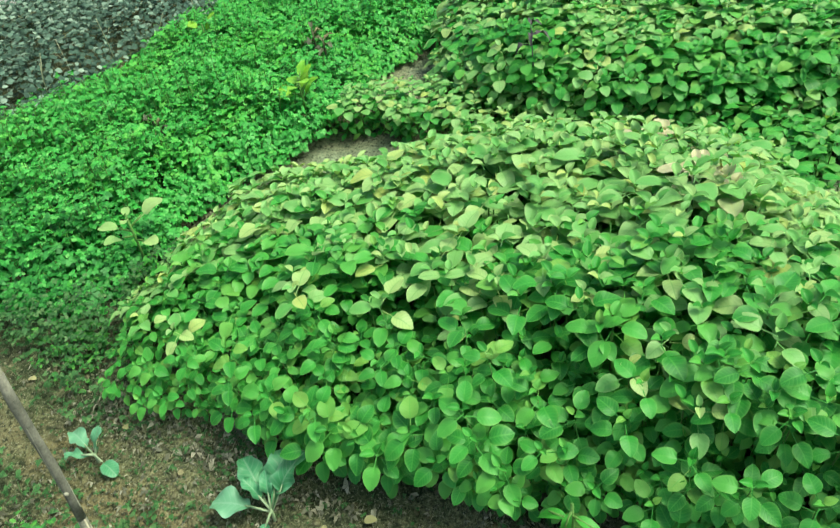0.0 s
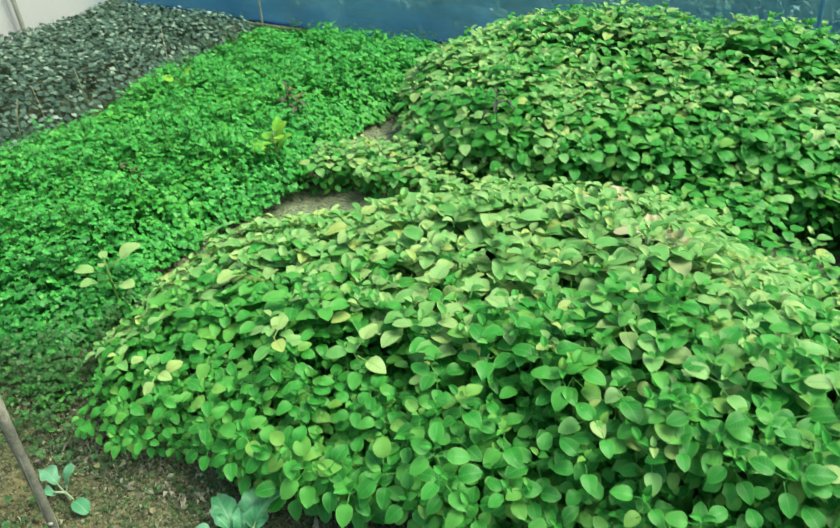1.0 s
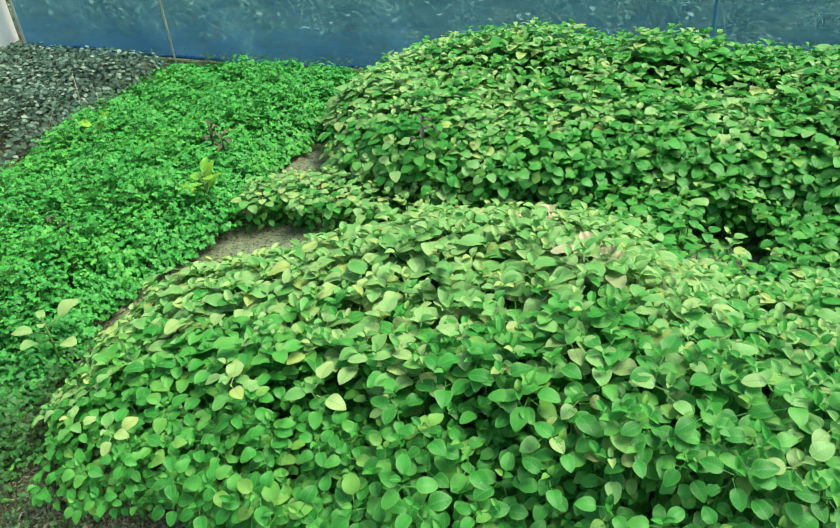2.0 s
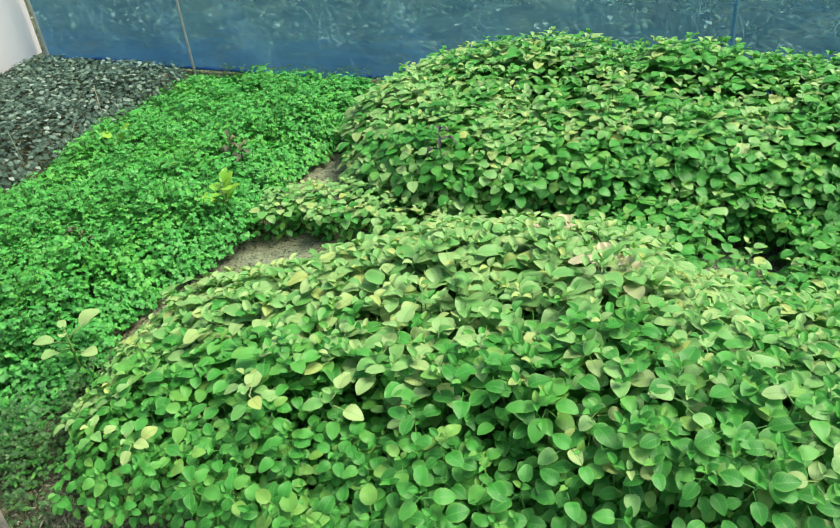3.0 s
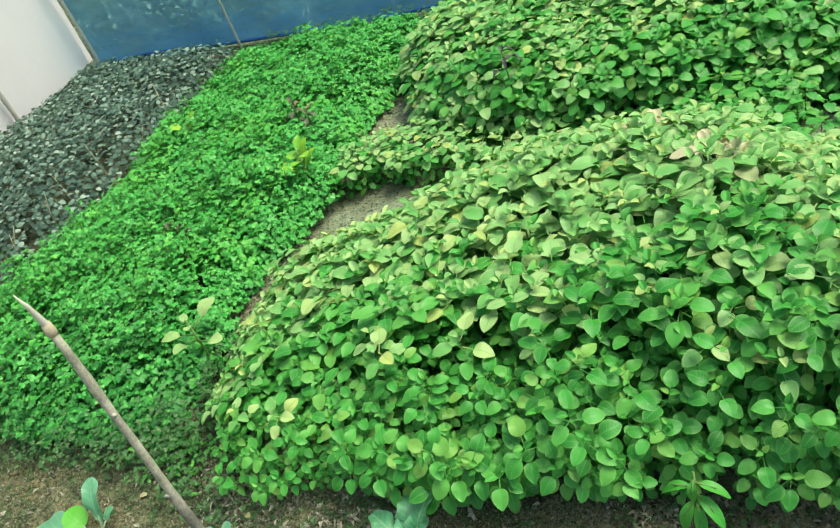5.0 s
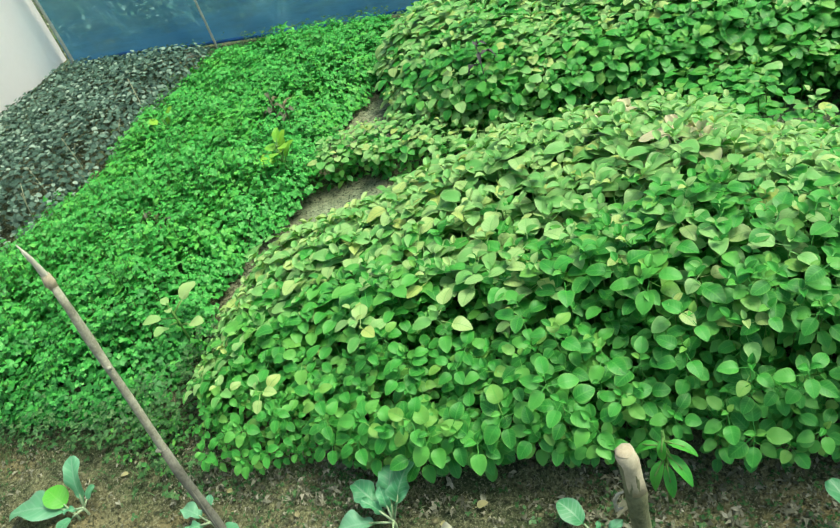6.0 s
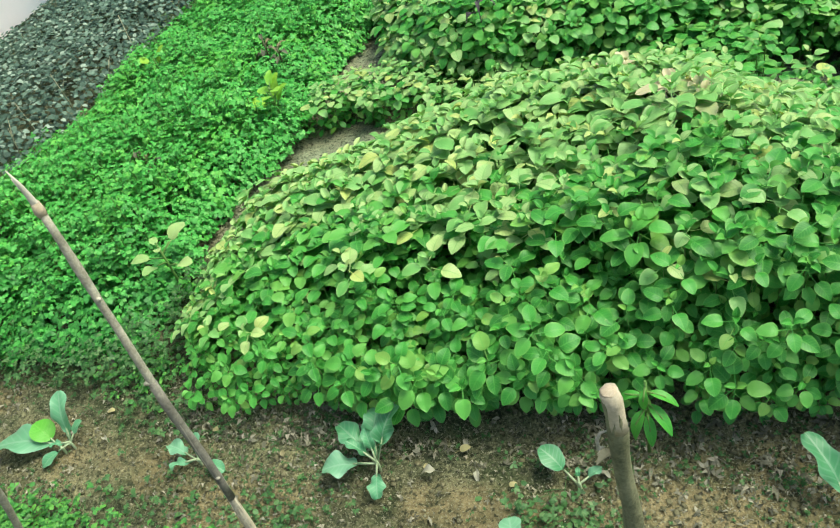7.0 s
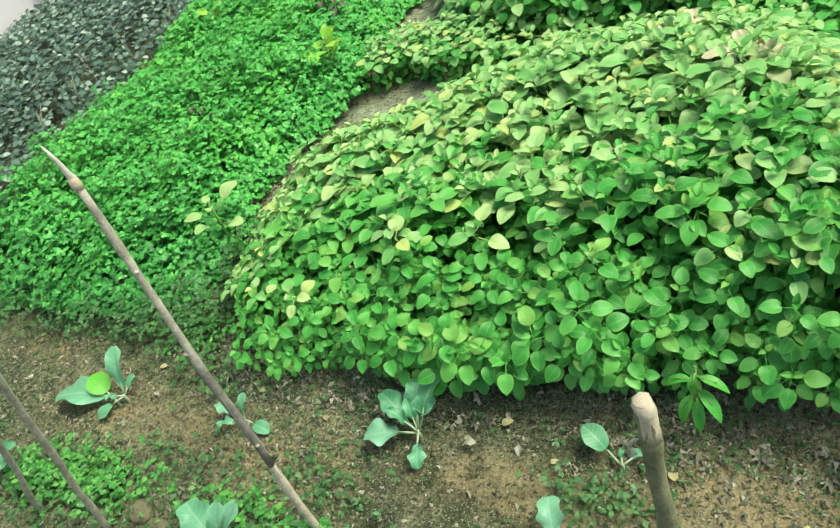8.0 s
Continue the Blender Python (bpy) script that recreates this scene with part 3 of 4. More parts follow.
def plant_plan(h, count, low, rng, size=0.050):
    """Leaves of one plant of height h: (shape number, matrix). Two folded young leaves stand at the tip, four broad ones spread
    below them, and the rest hang lower on longer stalks. low: how far down the stem leaves are borne."""
    leaves = []
    az = rng.uniform(0, 6.28)
    for k in range(count):
        f = k / max(1, count - 1)
        if k < 2:
            leaves.append((8 + k, shift(0, 0, h) @ spin("z", az + 3.14 * k + rng.uniform(-0.3, 0.3)) @ spin("x", rng.uniform(0.2, 0.75)) @ grow(size * rng.uniform(0.42, 0.62))))
            continue
        z = h - low * f ** 1.45
        az += 2.4 + rng.uniform(-0.25, 0.25) if k > 2 else 1.57
        s, pitch = size * (rng.uniform(0.92, 1.14) if k < 6 else rng.uniform(0.72, 0.96)), 0.02 - 0.55 * f + rng.uniform(-0.16, 0.14)
        leaves.append((int(rng.integers(0, 8)), shift(0, 0, z) @ spin("z", az) @ spin("x", pitch) @ spin("y", rng.uniform(-0.12, 0.12)) @ grow(s)))
    return leaves


def front_top(x, y):
    top = np.clip(0.365 + 0.20 * x, 0.20, 0.50) + 0.07 * (vnoise(x, y, 4.5) - 0.5) + 0.03 * (vnoise(x, y, 14, 9) - 0.5)
    top = top - 0.06 * np.exp(-(((x - 0.78) / 0.25) ** 2 + ((y - 2.08) / 0.26) ** 2))
    top = top - 0.14 * np.clip((y - 1.4) / 0.5, 0, 1) * np.clip((x - 0.42) / 0.3, 0, 1)
    top = top + 0.045 * np.exp(-((x - 0.46) ** 2 + (y - 1.72) ** 2) / 0.006)
    return top - 0.17 * np.clip((y - 1.85) / 0.35, 0, 1)


def back_top(x, y):
    return 0.335 - 0.03 * np.clip(x - 0.5, 0, 1) + 0.05 * np.clip((y - 2.7) / 0.3, 0, 1) - 0.12 * np.clip((-0.3 - x) / 0.4, 0, 1) + 0.08 * (vnoise(x, y, 3.4, 4) - 0.5) + 0.03 * (vnoise(x, y, 14, 2) - 0.5)


CLASSES = [0.08, 0.14, 0.20, 0.26, 0.32, 0.38, 0.44, 0.50]
_r = rng_for(21)
KINDS = {}
for h in CLASSES:
    for edge in (0, 1):
        KINDS[h, edge] = [plant_plan(h, (15 if h < 0.16 else 18) if edge else 10, 0.85 * h if edge else min(0.25, 0.8 * h), _r) for _ in range(4)]


def even_slope(x):
    return 1.0 + 0 * x


def front_slope(x):
    return 1.0 + 0.55 * np.clip((x - 0.25) / 0.5, 0, 1)


def place_plants(poly, top, spacing, seed, size, rim=0.26, lean=0.50, foot=0.2, slope=even_slope, thin=0.0):
    """Plants of a bed: (height class, edge or not, variant, matrix, place, inset, chance). The bed is domed: towards its rim the plants
    get shorter, stand closer and lean outwards. size: how large the plants' leaves are at (x, y).
    thin: the width of the rim where they stand singly."""
    rng = rng_for(seed)
    rows = [np.stack(scatter(poly, spacing, rng)), np.stack(scatter(poly, spacing * 1.0, rng))]
    rows[1] = rows[1][:, (rows[1][2] < 1.2 * rim * slope(rows[1][0])) & (rows[1][2] > thin)]
    x, y, d, wx, wy = np.concatenate(rows, 1)
    f = np.clip(d / (rim * slope(x)), 0, 1)
    h = top(x, y) * (foot + (1 - foot) * np.sqrt(1 - (1 - f) ** 2))
    z0 = ground_height(x, y)
    big = size(x, y)
    out = []
    for k in range(len(x)):
        edge = int(d[k] < 1.6 * rim)
        a = lean * (1 - f[k]) + rng.uniform(-0.10, 0.10)
        s = big[k] * rng.uniform(0.88, 1.12)
        tall = max(0.05, h[k] - z0[k]) * rng.uniform(0.95, 1.05)
        cls = min(CLASSES, key=lambda c: abs(c * s - tall - 0.012))
        m = shift(x[k], y[k], z0[k] - 0.01 + min(0.016, tall - cls * s)) @ leaning(wx[k], wy[k], a) @ spin("z", rng.uniform(0, 6.28)) @ grow(s)
        out.append((cls, edge, int(rng.integers(0, 4)), m, x[k], y[k], d[k], rng.random()))
    return out


def front_size(x, y):
    return 0.74 + 0.36 * np.clip((y - 1.08) / 0.6, 0, 1) - 0.16 * np.clip((-0.2 - x) / 0.3, 0, 1) * np.clip((1.45 - y) / 0.3, 0, 1) + 0.10 * np.clip((x + 0.4) / 0.5, 0, 1) * np.clip((1.3 - y) / 0.1, 0, 1) - 0.13 * np.clip((x - 0.3) / 0.35, 0, 1)


def back_size(x, y):
    return 0.86 + 0.20 * np.clip((y - 2.62) / 0.28, 0, 1)


def sparse_size(x, y):
    return 0.70 + 0 * x


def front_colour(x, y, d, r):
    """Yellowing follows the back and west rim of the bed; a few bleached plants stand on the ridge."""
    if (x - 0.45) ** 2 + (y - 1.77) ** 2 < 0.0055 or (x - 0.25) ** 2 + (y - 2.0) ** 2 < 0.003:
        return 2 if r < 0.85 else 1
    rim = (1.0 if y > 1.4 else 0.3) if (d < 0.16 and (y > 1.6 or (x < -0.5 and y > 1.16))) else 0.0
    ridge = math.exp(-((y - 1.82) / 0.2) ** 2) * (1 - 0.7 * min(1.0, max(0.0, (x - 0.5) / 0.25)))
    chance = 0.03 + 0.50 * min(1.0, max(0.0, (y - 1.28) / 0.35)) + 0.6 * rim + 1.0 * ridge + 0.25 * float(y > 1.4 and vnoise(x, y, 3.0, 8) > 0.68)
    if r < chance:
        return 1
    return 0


MATERIALS = [AMARANTH, AMARANTH_YELLOW, AMARANTH_PALE]
LEAF_MESHES = [[quad_mesh("leaf", *s, m) for s in LEAF_SHAPES] for m in MATERIALS]
STEM_MESHES = {}
for h in CLASSES:
    STEM_MESHES[h] = to_mesh("stem", tube([(0, 0, -0.02), (0.004, 0.003, h * 0.5), (0, 0, h * 0.93 - 0.02)], [0.0026, 0.0020, 0.0010], 6), STEM)
TAGS = [("leafy green amaranth plant with ovate leaves in the dense bed", "amaranth plant"),
        ("amaranth plant with yellowing leaves in the dense bed", "amaranth plant"),
        ("amaranth plant with bleached pinkish-cream leaves on the ridge", "amaranth plant")]


def amaranth_plant(cls, edge, variant, colour):
    plant = tagged(new("amaranth_plant"), *TAGS[colour], group="amaranth plants of the front bed")
    part("stem", STEM_MESHES[cls], plant)
    for n, (k, m) in enumerate(KINDS[cls, edge][variant]):
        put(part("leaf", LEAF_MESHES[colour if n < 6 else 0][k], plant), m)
    return plant


front = place_plants(FRONT_BED, front_top, 0.050, 31, front_size, foot=0.27, slope=front_slope, thin=0.045)
front = [p for p in front if p[6] > 0.018 and not (p[4] > 1.35 and p[5] < 1.2) and not (p[4] > 0.42 and p[6] < 0.08 and p[7] < 0.3)]
near = sorted(front, key=lambda p: p[5] + 0.12 * abs(p[4] + 0.1))[:300]
near_ids = {id(p) for p in near}
made = {}
for cls, edge, variant, m, x, y, d, r in near:
    colour = front_colour(x, y, d, r)
    key = (cls, edge, variant, colour)
    if key in made:
        copy_thing(made[key], Matrix([list(q) for q in m]))
    else:
        made[key] = put(amaranth_plant(*key), m)


def joined_plants(name, plants, colour_of, label, shapes=FAR_SHAPES + LOW_SHAPES):
    """The rest of a bed, which nobody could count, as one thing with leaves of each colour and stems."""
    root = tagged(new(name), label, "amaranth bed", kind="stuff")
    placed = [[], [], []]
    stems = []
    for cls, edge, variant, m, x, y, d, r in plants:
        colour = colour_of(x, y, d, r)
        for n, (k, lm) in enumerate(KINDS[cls, edge][variant][:None if edge else 8]):
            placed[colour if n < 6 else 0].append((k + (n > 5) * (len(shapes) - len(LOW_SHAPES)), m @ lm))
        stems.append((CLASSES.index(cls), m))
    for c, name_c in enumerate(("leaves", "yellow_leaves", "bleached_leaves")):
        if placed[c]:
            tagged(part(name_c, bake(name_c, shapes, placed[c], MATERIALS[c]), root), kind="stuff")
    stem_shapes = []
    for h in CLASSES:
        v = [(0.0022 * math.cos(q * 2.09), 0.0022 * math.sin(q * 2.09), z) for z in (-0.02, h * 0.93 - 0.02) for q in range(3)]
        stem_shapes.append((np.array(v), np.array([(0, 1, 4, 3), (1, 2, 5, 4), (2, 0, 3, 5)]), np.zeros((6, 2))))
    tagged(part("stems", bake("stems", stem_shapes, stems, STEM), root), kind="stuff")


joined_plants("amaranth_bed", [p for p in front if id(p) not in near_ids], front_colour, "dense bed of green amaranth with yellowing tops", LEAF_SHAPES + LOW_SHAPES)


def back_colour(x, y, d, r):
    if r < (0.55 if d > 0.14 and x < 0.4 else 0.25 if d > 0.14 else 0.06) + 0.35 * float(d < 0.14 and x < 0) + 0.3 * float(vnoise(x, y, 4.0, 2) > 0.65):
        return 1
    return 0


joined_plants("amaranth_bed", place_plants(BACK_BED, back_top, 0.052, 41, back_size, 0.22, 0.4, 0.4), back_colour, "tall dense bed of green amaranth before the net fence")


def sparse_top(x, y):
    return 0.15 + 0.06 * (vnoise(x, y, 6, 1) - 0.5)


def sparse_colour(x, y, d, r):
    return 1 if r < 0.9 else 0


joined_plants("amaranth_bed", place_plants(SPARSE_BED, sparse_top, 0.060, 43, sparse_size, 0.05, 0.2, 0.8), sparse_colour, "sparse yellowing amaranth between the beds")
LANE = [(0.2, 2.20), (0.5, 2.06), (0.9, 2.02), (1.7, 2.04), (1.7, 2.66), (0.6, 2.60), (0.2, 2.53)]


def lane_top(x, y):
    return 0.19 + 0.12 * (vnoise(x, y, 7, 5) - 0.5)


def lane_size(x, y):
    return 0.82 + 0 * x


lane = [p for p in place_plants(LANE, lane_top, 0.066, 45, lane_size, 0.16, 0.2, 0.7) if (p[4] - 0.78) ** 2 + 2 * (p[5] - 2.40) ** 2 > 0.016]
joined_plants("amaranth_bed", lane, back_colour, "thin low amaranth in the lane between the beds")


# ---- coriander bed ----
def green_top(x, y, d):
    return (0.20 - 0.055 * np.clip((y - 2.5) / 0.8, 0, 1) - 0.07 * np.clip((1.6 - y) / 0.45, 0, 1) + 0.08 * (vnoise(x, y, 5.0, 6) - 0.5) + 0.09 * (vnoise(x, y, 14, 1) - 0.5)) * (0.35 + 0.65 * np.sqrt(np.clip(d / 0.16, 0, 1)))


def build_coriander():
    rng = rng_for(51)
    shapes = [lobed_shape(1.0, 5, 190, c, q) for c, q in ((0.1, 0.76), (0.3, 0.82), (0.45, 0.74))] + [lobed_shape(1.0, 3, 150, 0.2, 0.82)]
    x, y, d, wx, wy = scatter(GREEN_BED, 0.029, rng, 0.8)
    top = green_top(x, y, d)
    pale = vnoise(x, y, 6.5, 21)
    placed, light, shaded, stems = [], [], [], []
    for k in range(len(x)):
        if rng.random() < 0.26 * min(1.0, max(0.0, (1.65 - y[k]) / 0.4)):
            continue
        tilt = 0.7 * max(0, 1 - d[k] / 0.14)
        base = shift(x[k], y[k], 0.03) @ leaning(wx[k], wy[k], tilt) @ spin("z", rng.uniform(0, 6.28))
        h = max(0.04, top[k] - 0.03) * rng.uniform(0.74, 1.16)
        bright = rng.random() < 0.14 + 1.1 * max(0.0, float(pale[k]) - 0.55)
        for j in range(15):
            a = j * 2.4 + rng.uniform(-0.5, 0.5)
            r = rng.uniform(0.003, 0.032)
            z = h * (1 - 0.6 * (j / 14) ** 1.5) * rng.uniform(0.88, 1.08)
            m = base @ spin("z", a) @ shift(0, r, z) @ spin("x", rng.uniform(-0.6, 0.3)) @ spin("y", rng.uniform(-0.4, 0.4)) @ grow(rng.uniform(0.009, 0.020))
            # towards the near end more leaves take the shade-darkened colour, and grow larger
            dimmed = rng.random() < 0.65 * min(1.0, max(0.0, (1.62 - y[k]) / 0.4))
            (shaded if dimmed else light if bright and j < 9 else placed).append((int(rng.integers(0, 4)), m @ grow(1.2) if dimmed else m))
        stems.append((0, base @ np.diag([1, 1, h, 1])))
    root = tagged(new("coriander_bed"), "thick bright green bed of coriander with small cut leaves", "coriander bed", kind="stuff")
    tagged(part("leaves", bake("leaves", shapes, placed, CORIANDER), root), kind="stuff")
    tagged(part("old_leaves", bake("old_leaves", shapes, shaded, CORIANDER_SHADED), root, "darker leaves at the near end, shade put into their colour"), kind="stuff")
    tagged(part("young_leaves", bake("young_leaves", shapes, light, CORIANDER_YOUNG), root, "lighter yellow-green young leaves"), kind="stuff")
    v = [(0.0016 * math.cos(q * 2.09), 0.0016 * math.sin(q * 2.09), z) for z in (-0.05, 1) for q in range(3)]
    tagged(part("stems", bake("stems", [(np.array(v), np.array([(0, 1, 4, 3), (1, 2, 5, 4), (2, 0, 3, 5)]), np.zeros((6, 2)))], stems, STEM), root), kind="stuff")


build_coriander()


# ---- dark leafed bed ----
def build_dark_bed():
    rng = rng_for(61)
    x, y, d, wx, wy = scatter(DARK_BED, 0.043, rng)
    placed = []
    for k in range(len(x)):
        h = (0.19 - 0.07 * min(1.0, max(0.0, (y[k] - 2.3) / 0.9)) + 0.05 * (vnoise(x[k], y[k], 4) - 0.5)) * (0.45 + 0.55 * min(1, d[k] / 0.15))
        base = shift(x[k], y[k], 0.03) @ leaning(wx[k], wy[k], 0.6 * max(0, 1 - d[k] / 0.14)) @ spin("z", rng.uniform(0, 6.28))
        for j in range(9):
            m = base @ spin("z", j * 2.4 + rng.uniform(-0.4, 0.4)) @ shift(0, 0, h * (1 - 0.7 * (j / 8) ** 1.5)) @ spin("x", rng.uniform(-0.6, 0.3)) @ spin("y", rng.uniform(-0.45, 0.45)) @ grow(rng.uniform(0.017, 0.030))
            placed.append((int(rng.integers(0, 6)), m))
    root = tagged(new("dark_amaranth_bed"), "bed of dark purplish-grey leafy vegetables by the white wall", "vegetable bed", kind="stuff")
    tagged(part("leaves", bake("leaves", FAR_SHAPES, placed, DARK_LEAF), root), kind="stuff")


build_dark_bed()


# ---- rough growth beyond the net ----
def build_rough_grass():
    rng = rng_for(71)
    shapes = [blade_shape(1, 0.035, b) for b in (0.3, 0.7, 1.1)] + LOW_SHAPES
    placed = []
    for _ in range(2600):
        y = 3.95 + 6.0 * rng.random() ** 1.4
        x = rng.uniform(-4.5 - 0.3 * (y - 4), 3.0 + 0.5 * (y - 4))
        for j in range(7):
            base = shift(x + rng.uniform(-0.06, 0.06), y + rng.uniform(-0.06, 0.06), 0)
            placed.append((int(rng.integers(0, 3)), base @ spin("z", rng.uniform(0, 6.28)) @ spin("x", rng.uniform(-1.2, 0.2)) @ grow(rng.uniform(0.06, 0.22))))
        for j in range(3):
            base = shift(x + rng.uniform(-0.1, 0.1), y + rng.uniform(-0.1, 0.1), rng.uniform(0.02, 0.15))
            placed.append((3 + int(rng.integers(0, 6)), base @ spin("z", rng.uniform(0, 6.28)) @ spin("x", rng.uniform(-0.6, 0.4)) @ grow(rng.uniform(0.015, 0.05))))
    tagged(new("rough_grass", bake("rough_grass", shapes, placed, BACK_WEED)), "rough dry grass and weeds beyond the net", "grass", kind="stuff")


build_rough_grass()


# ---- stakes ----
def stake(points, radii, label, cut=True, seed=0, skin=None):
    root = tagged(new("stake"), label, "stake", group="stakes of the bed edge")
    foot = Vector(points[0])
    root.matrix_basis = Matrix.Translation(foot)
    local = [Vector(p) - foot for p in points]
    n = 16
    pts, rad = [], []
    for k in range(n):
        f = k / (n - 1) * (len(local) - 1)
        i = min(int(f), len(local) - 2)
        pts.append(local[i].lerp(local[i + 1], f - i) + Vector((0.0015 * math.sin(k * 1.3 + seed), 0.0015 * math.cos(k * 0.9 + seed), 0)))
        rad.append((radii[i] * (1 - f + i) + radii[i + 1] * (f - i)) * (1.16 if k % 5 == 3 else 1))
    pts[0] = pts[0] - Vector((0, 0, 0.06))
    shaft = part("shaft", tube(pts, rad, 10, 0.06, seed), root, "", skin or BARK)
    return root, shaft, pts, rad


def cut_top(shaft, p, r, seed):
    part("cut_end", tube([p, p + Vector((0, 0, 0.0015))], [r * 0.93, r * 0.86], 12, 0.05, seed), shaft, "pale freshly cut end", CUT_WOOD)


root, shaft, pts, rad = stake([(-0.304, 0.68, 0), (-0.331, 0.71, 0.5), (-0.363, 0.752, 0.932)], [0.0080, 0.0070, 0.0058], "thin weathered stick with a split tip, stuck in the soil", seed=1)
knee = pts[-1]
part("knot", tube([knee - Vector((0, 0, 0.022)), knee - Vector((-0.001, 0.001, 0.010)), knee + Vector((0.001, -0.001, 0.004))], [0.0062, 0.0084, 0.0060], 9, 0.14, 31), shaft, "reddish-brown knot under the split tip", CUT_WOOD)
part("split_tip", tube([knee - Vector((0, 0, 0.02)), knee + Vector((0.001, -0.002, 0.012)), knee + Vector((0.003, -0.006, 0.040)), knee + Vector((0.002, -0.010, 0.066))], [0.0058, 0.0050, 0.0030, 0.0007], 8, 0.14, 2), shaft, "pale splintered tip", WHITE_WOOD)
part("split_tip", tube([knee - Vector((0, 0, 0.012)), knee + Vector((-0.004, 0.001, 0.012)), knee + Vector((-0.006, -0.001, 0.030)), knee + Vector((-0.008, -0.003, 0.047))], [0.0040, 0.0034, 0.0022, 0.0005], 7, 0.16, 5), shaft, "shorter pale splinter", WHITE_WOOD)
part("splinter", tube([knee - Vector((0, 0, 0.015)), knee + Vector((-0.005, 0.003, 0.012)), knee + Vector((-0.012, 0.004, 0.020))], [0.0035, 0.0028, 0.0006], 6, 0.1, 4), shaft, "torn pale splinter", CUT_WOOD)
for k, (n, side) in enumerate(((5, (0.004, -0.004, 0.002)), (9, (-0.004, -0.005, 0.002)), (12, (0.005, -0.003, 0.003)))):
    part("knot", tube([pts[n] - Vector(side) * 0.4, pts[n] + Vector(side), pts[n] + Vector(side) * 1.9], [rad[n] * 0.95, rad[n] * 0.7, rad[n] * 0.25], 7, 0.15, 20 + k), shaft, "grey knot of the stick", BARK)
part("weathered_skin", tube(pts[4:10], [r * 1.05 for r in rad[4:10]], 10, 0.10, 41), shaft, "dark grey weathered bark", GREY_BARK)
part("bark_patch", tube([pts[0], pts[1], pts[2], pts[3], pts[4]], [rad[0] * 1.05, rad[1] * 1.06, rad[2] * 1.06, rad[3] * 1.04, rad[4] * 0.97], 9, 0.09, 6), shaft, "pale peeled patch near the foot", PEELED)
root, shaft, pts, rad = stake([(0.445, 0.625, 0), (0.425, 0.618, 0.5), (0.415, 0.611, 0.79)], [0.0128, 0.0118, 0.0100], "short thick stake with a sawn top and mossy foot", seed=3, skin=MOSSY_BARK)
top = pts[-1]
part("peeled_end", tube([pts[-3] + Vector((0.001, 0, 0.012)), pts[-2] + Vector((0.0006, 0, -0.01)), pts[-2] + Vector((0, 0, 0.02)), top + Vector((0, 0, 0.001))], [rad[-3] * 0.94, rad[-2] * 0.99, rad[-1] * 1.05, rad[-1] * 1.05], 14, 0.10, 9), shaft, "pale peeled end of the stake", PEELED)
pts[-1] = top + Vector((0, 0, 0.001))
cut_top(shaft, pts[-1], rad[-1], 4)
# a loop of torn bark hangs at its side
flap = [pts[-2] + Vector(v) for v in ((-0.010, -0.002, -0.030), (-0.017, -0.003, -0.034), (-0.022, -0.004, -0.047), (-0.021, -0.005, -0.062), (-0.014, -0.004, -0.058))]
part("bark_strip", tube(flap, [0.0012, 0.0018, 0.0024, 0.0030, 0.0012], 6, 0.2, 11), shaft, "torn strip of grey bark", BARK)
stake([(-0.84, 0.58, 0), (-0.72, 0.58, 0.35), (-0.56, 0.58, 0.78)], [0.0075, 0.0068, 0.0058], "dark leaning stick stuck in the soil", seed=5)
stake([(-1.06, 0.58, 0), (-0.90, 0.58, 0.3), (-0.74, 0.58, 0.6)], [0.0072, 0.0064, 0.0055], "pale leaning stick stuck in the soil", seed=7)


# ---- seedlings and single weeds ----
CAB_SHAPES = [leaf_shape(1.0, w, 18, 9, f, c, 0.14, p, 0.48, 0.34, 0.5, l) for w, f, c, p, l in ((0.54, 0.3, 0.25, 0.3, 0.15), (0.64, 0.2, 0.45, 2.0, 0.18), (0.46, 0.45, 0.1, 4.0, 0.13), (0.66, 0.2, 0.2, 1.0, 0.14))]
CAB_SHAPES.append(leaf_shape(1.0, 0.40, 18, 9, 0.25, 0.16, 0.07, 2.6, 0.50, 0.42, 0.28, 0.16))
CAB_SHAPES.append(leaf_shape(1.0, 0.74, 14, 9, 0.15, 0.2, 0.05, 0.7, 0.46, 0.46, 0.7, 0.03))
CAB_MESHES = [quad_mesh("leaf", *s, CABBAGE) for s in CAB_SHAPES]
ROUND_SHAPE = leaf_shape(1.0, 0.95, 8, 7, 0.08, 0.12, 0.02, 0.5, 0.5, 0.5, 0.6)


def rosette(name, label, category, at, leaves, meshes, stem_material, stem=0.03, group="", stalk_material=None):
    """A low plant: leaves given as (mesh number, heading, pitch, length), heading in degrees from +x."""
    root = tagged(new(name), label, category, group=group)
    root.matrix_basis = pose(at[0], at[1], float(ground_height(at[0], at[1])))
    part("stem", tube([(0, 0, -0.02), (0.002, 0, stem * 0.6), (0, 0, stem)], [0.004, 0.0035, 0.003], 7), root, "", stem_material)
    for k, (n, head, pitch, s) in enumerate(leaves):
        put(part("leaf", meshes[n], root), shift(0, 0, stem * (0.6 + 0.4 * k / len(leaves))) @ spin("z", radians(head - 90)) @ spin("x", radians(pitch)) @ grow(s))
        d = Vector((math.cos(radians(head)) * math.cos(radians(pitch)), math.sin(radians(head)) * math.cos(radians(pitch)), math.sin(radians(pitch)) + 0.12))
        p0 = Vector((0, 0, stem * (0.6 + 0.4 * k / len(leaves))))
        part("stalk", tube([p0, p0 + d * s * 0.35, p0 + d * s * 0.62], [0.003, 0.0024, 0.0016], 6), root, "", stalk_material or PALE_STEM)
    return root


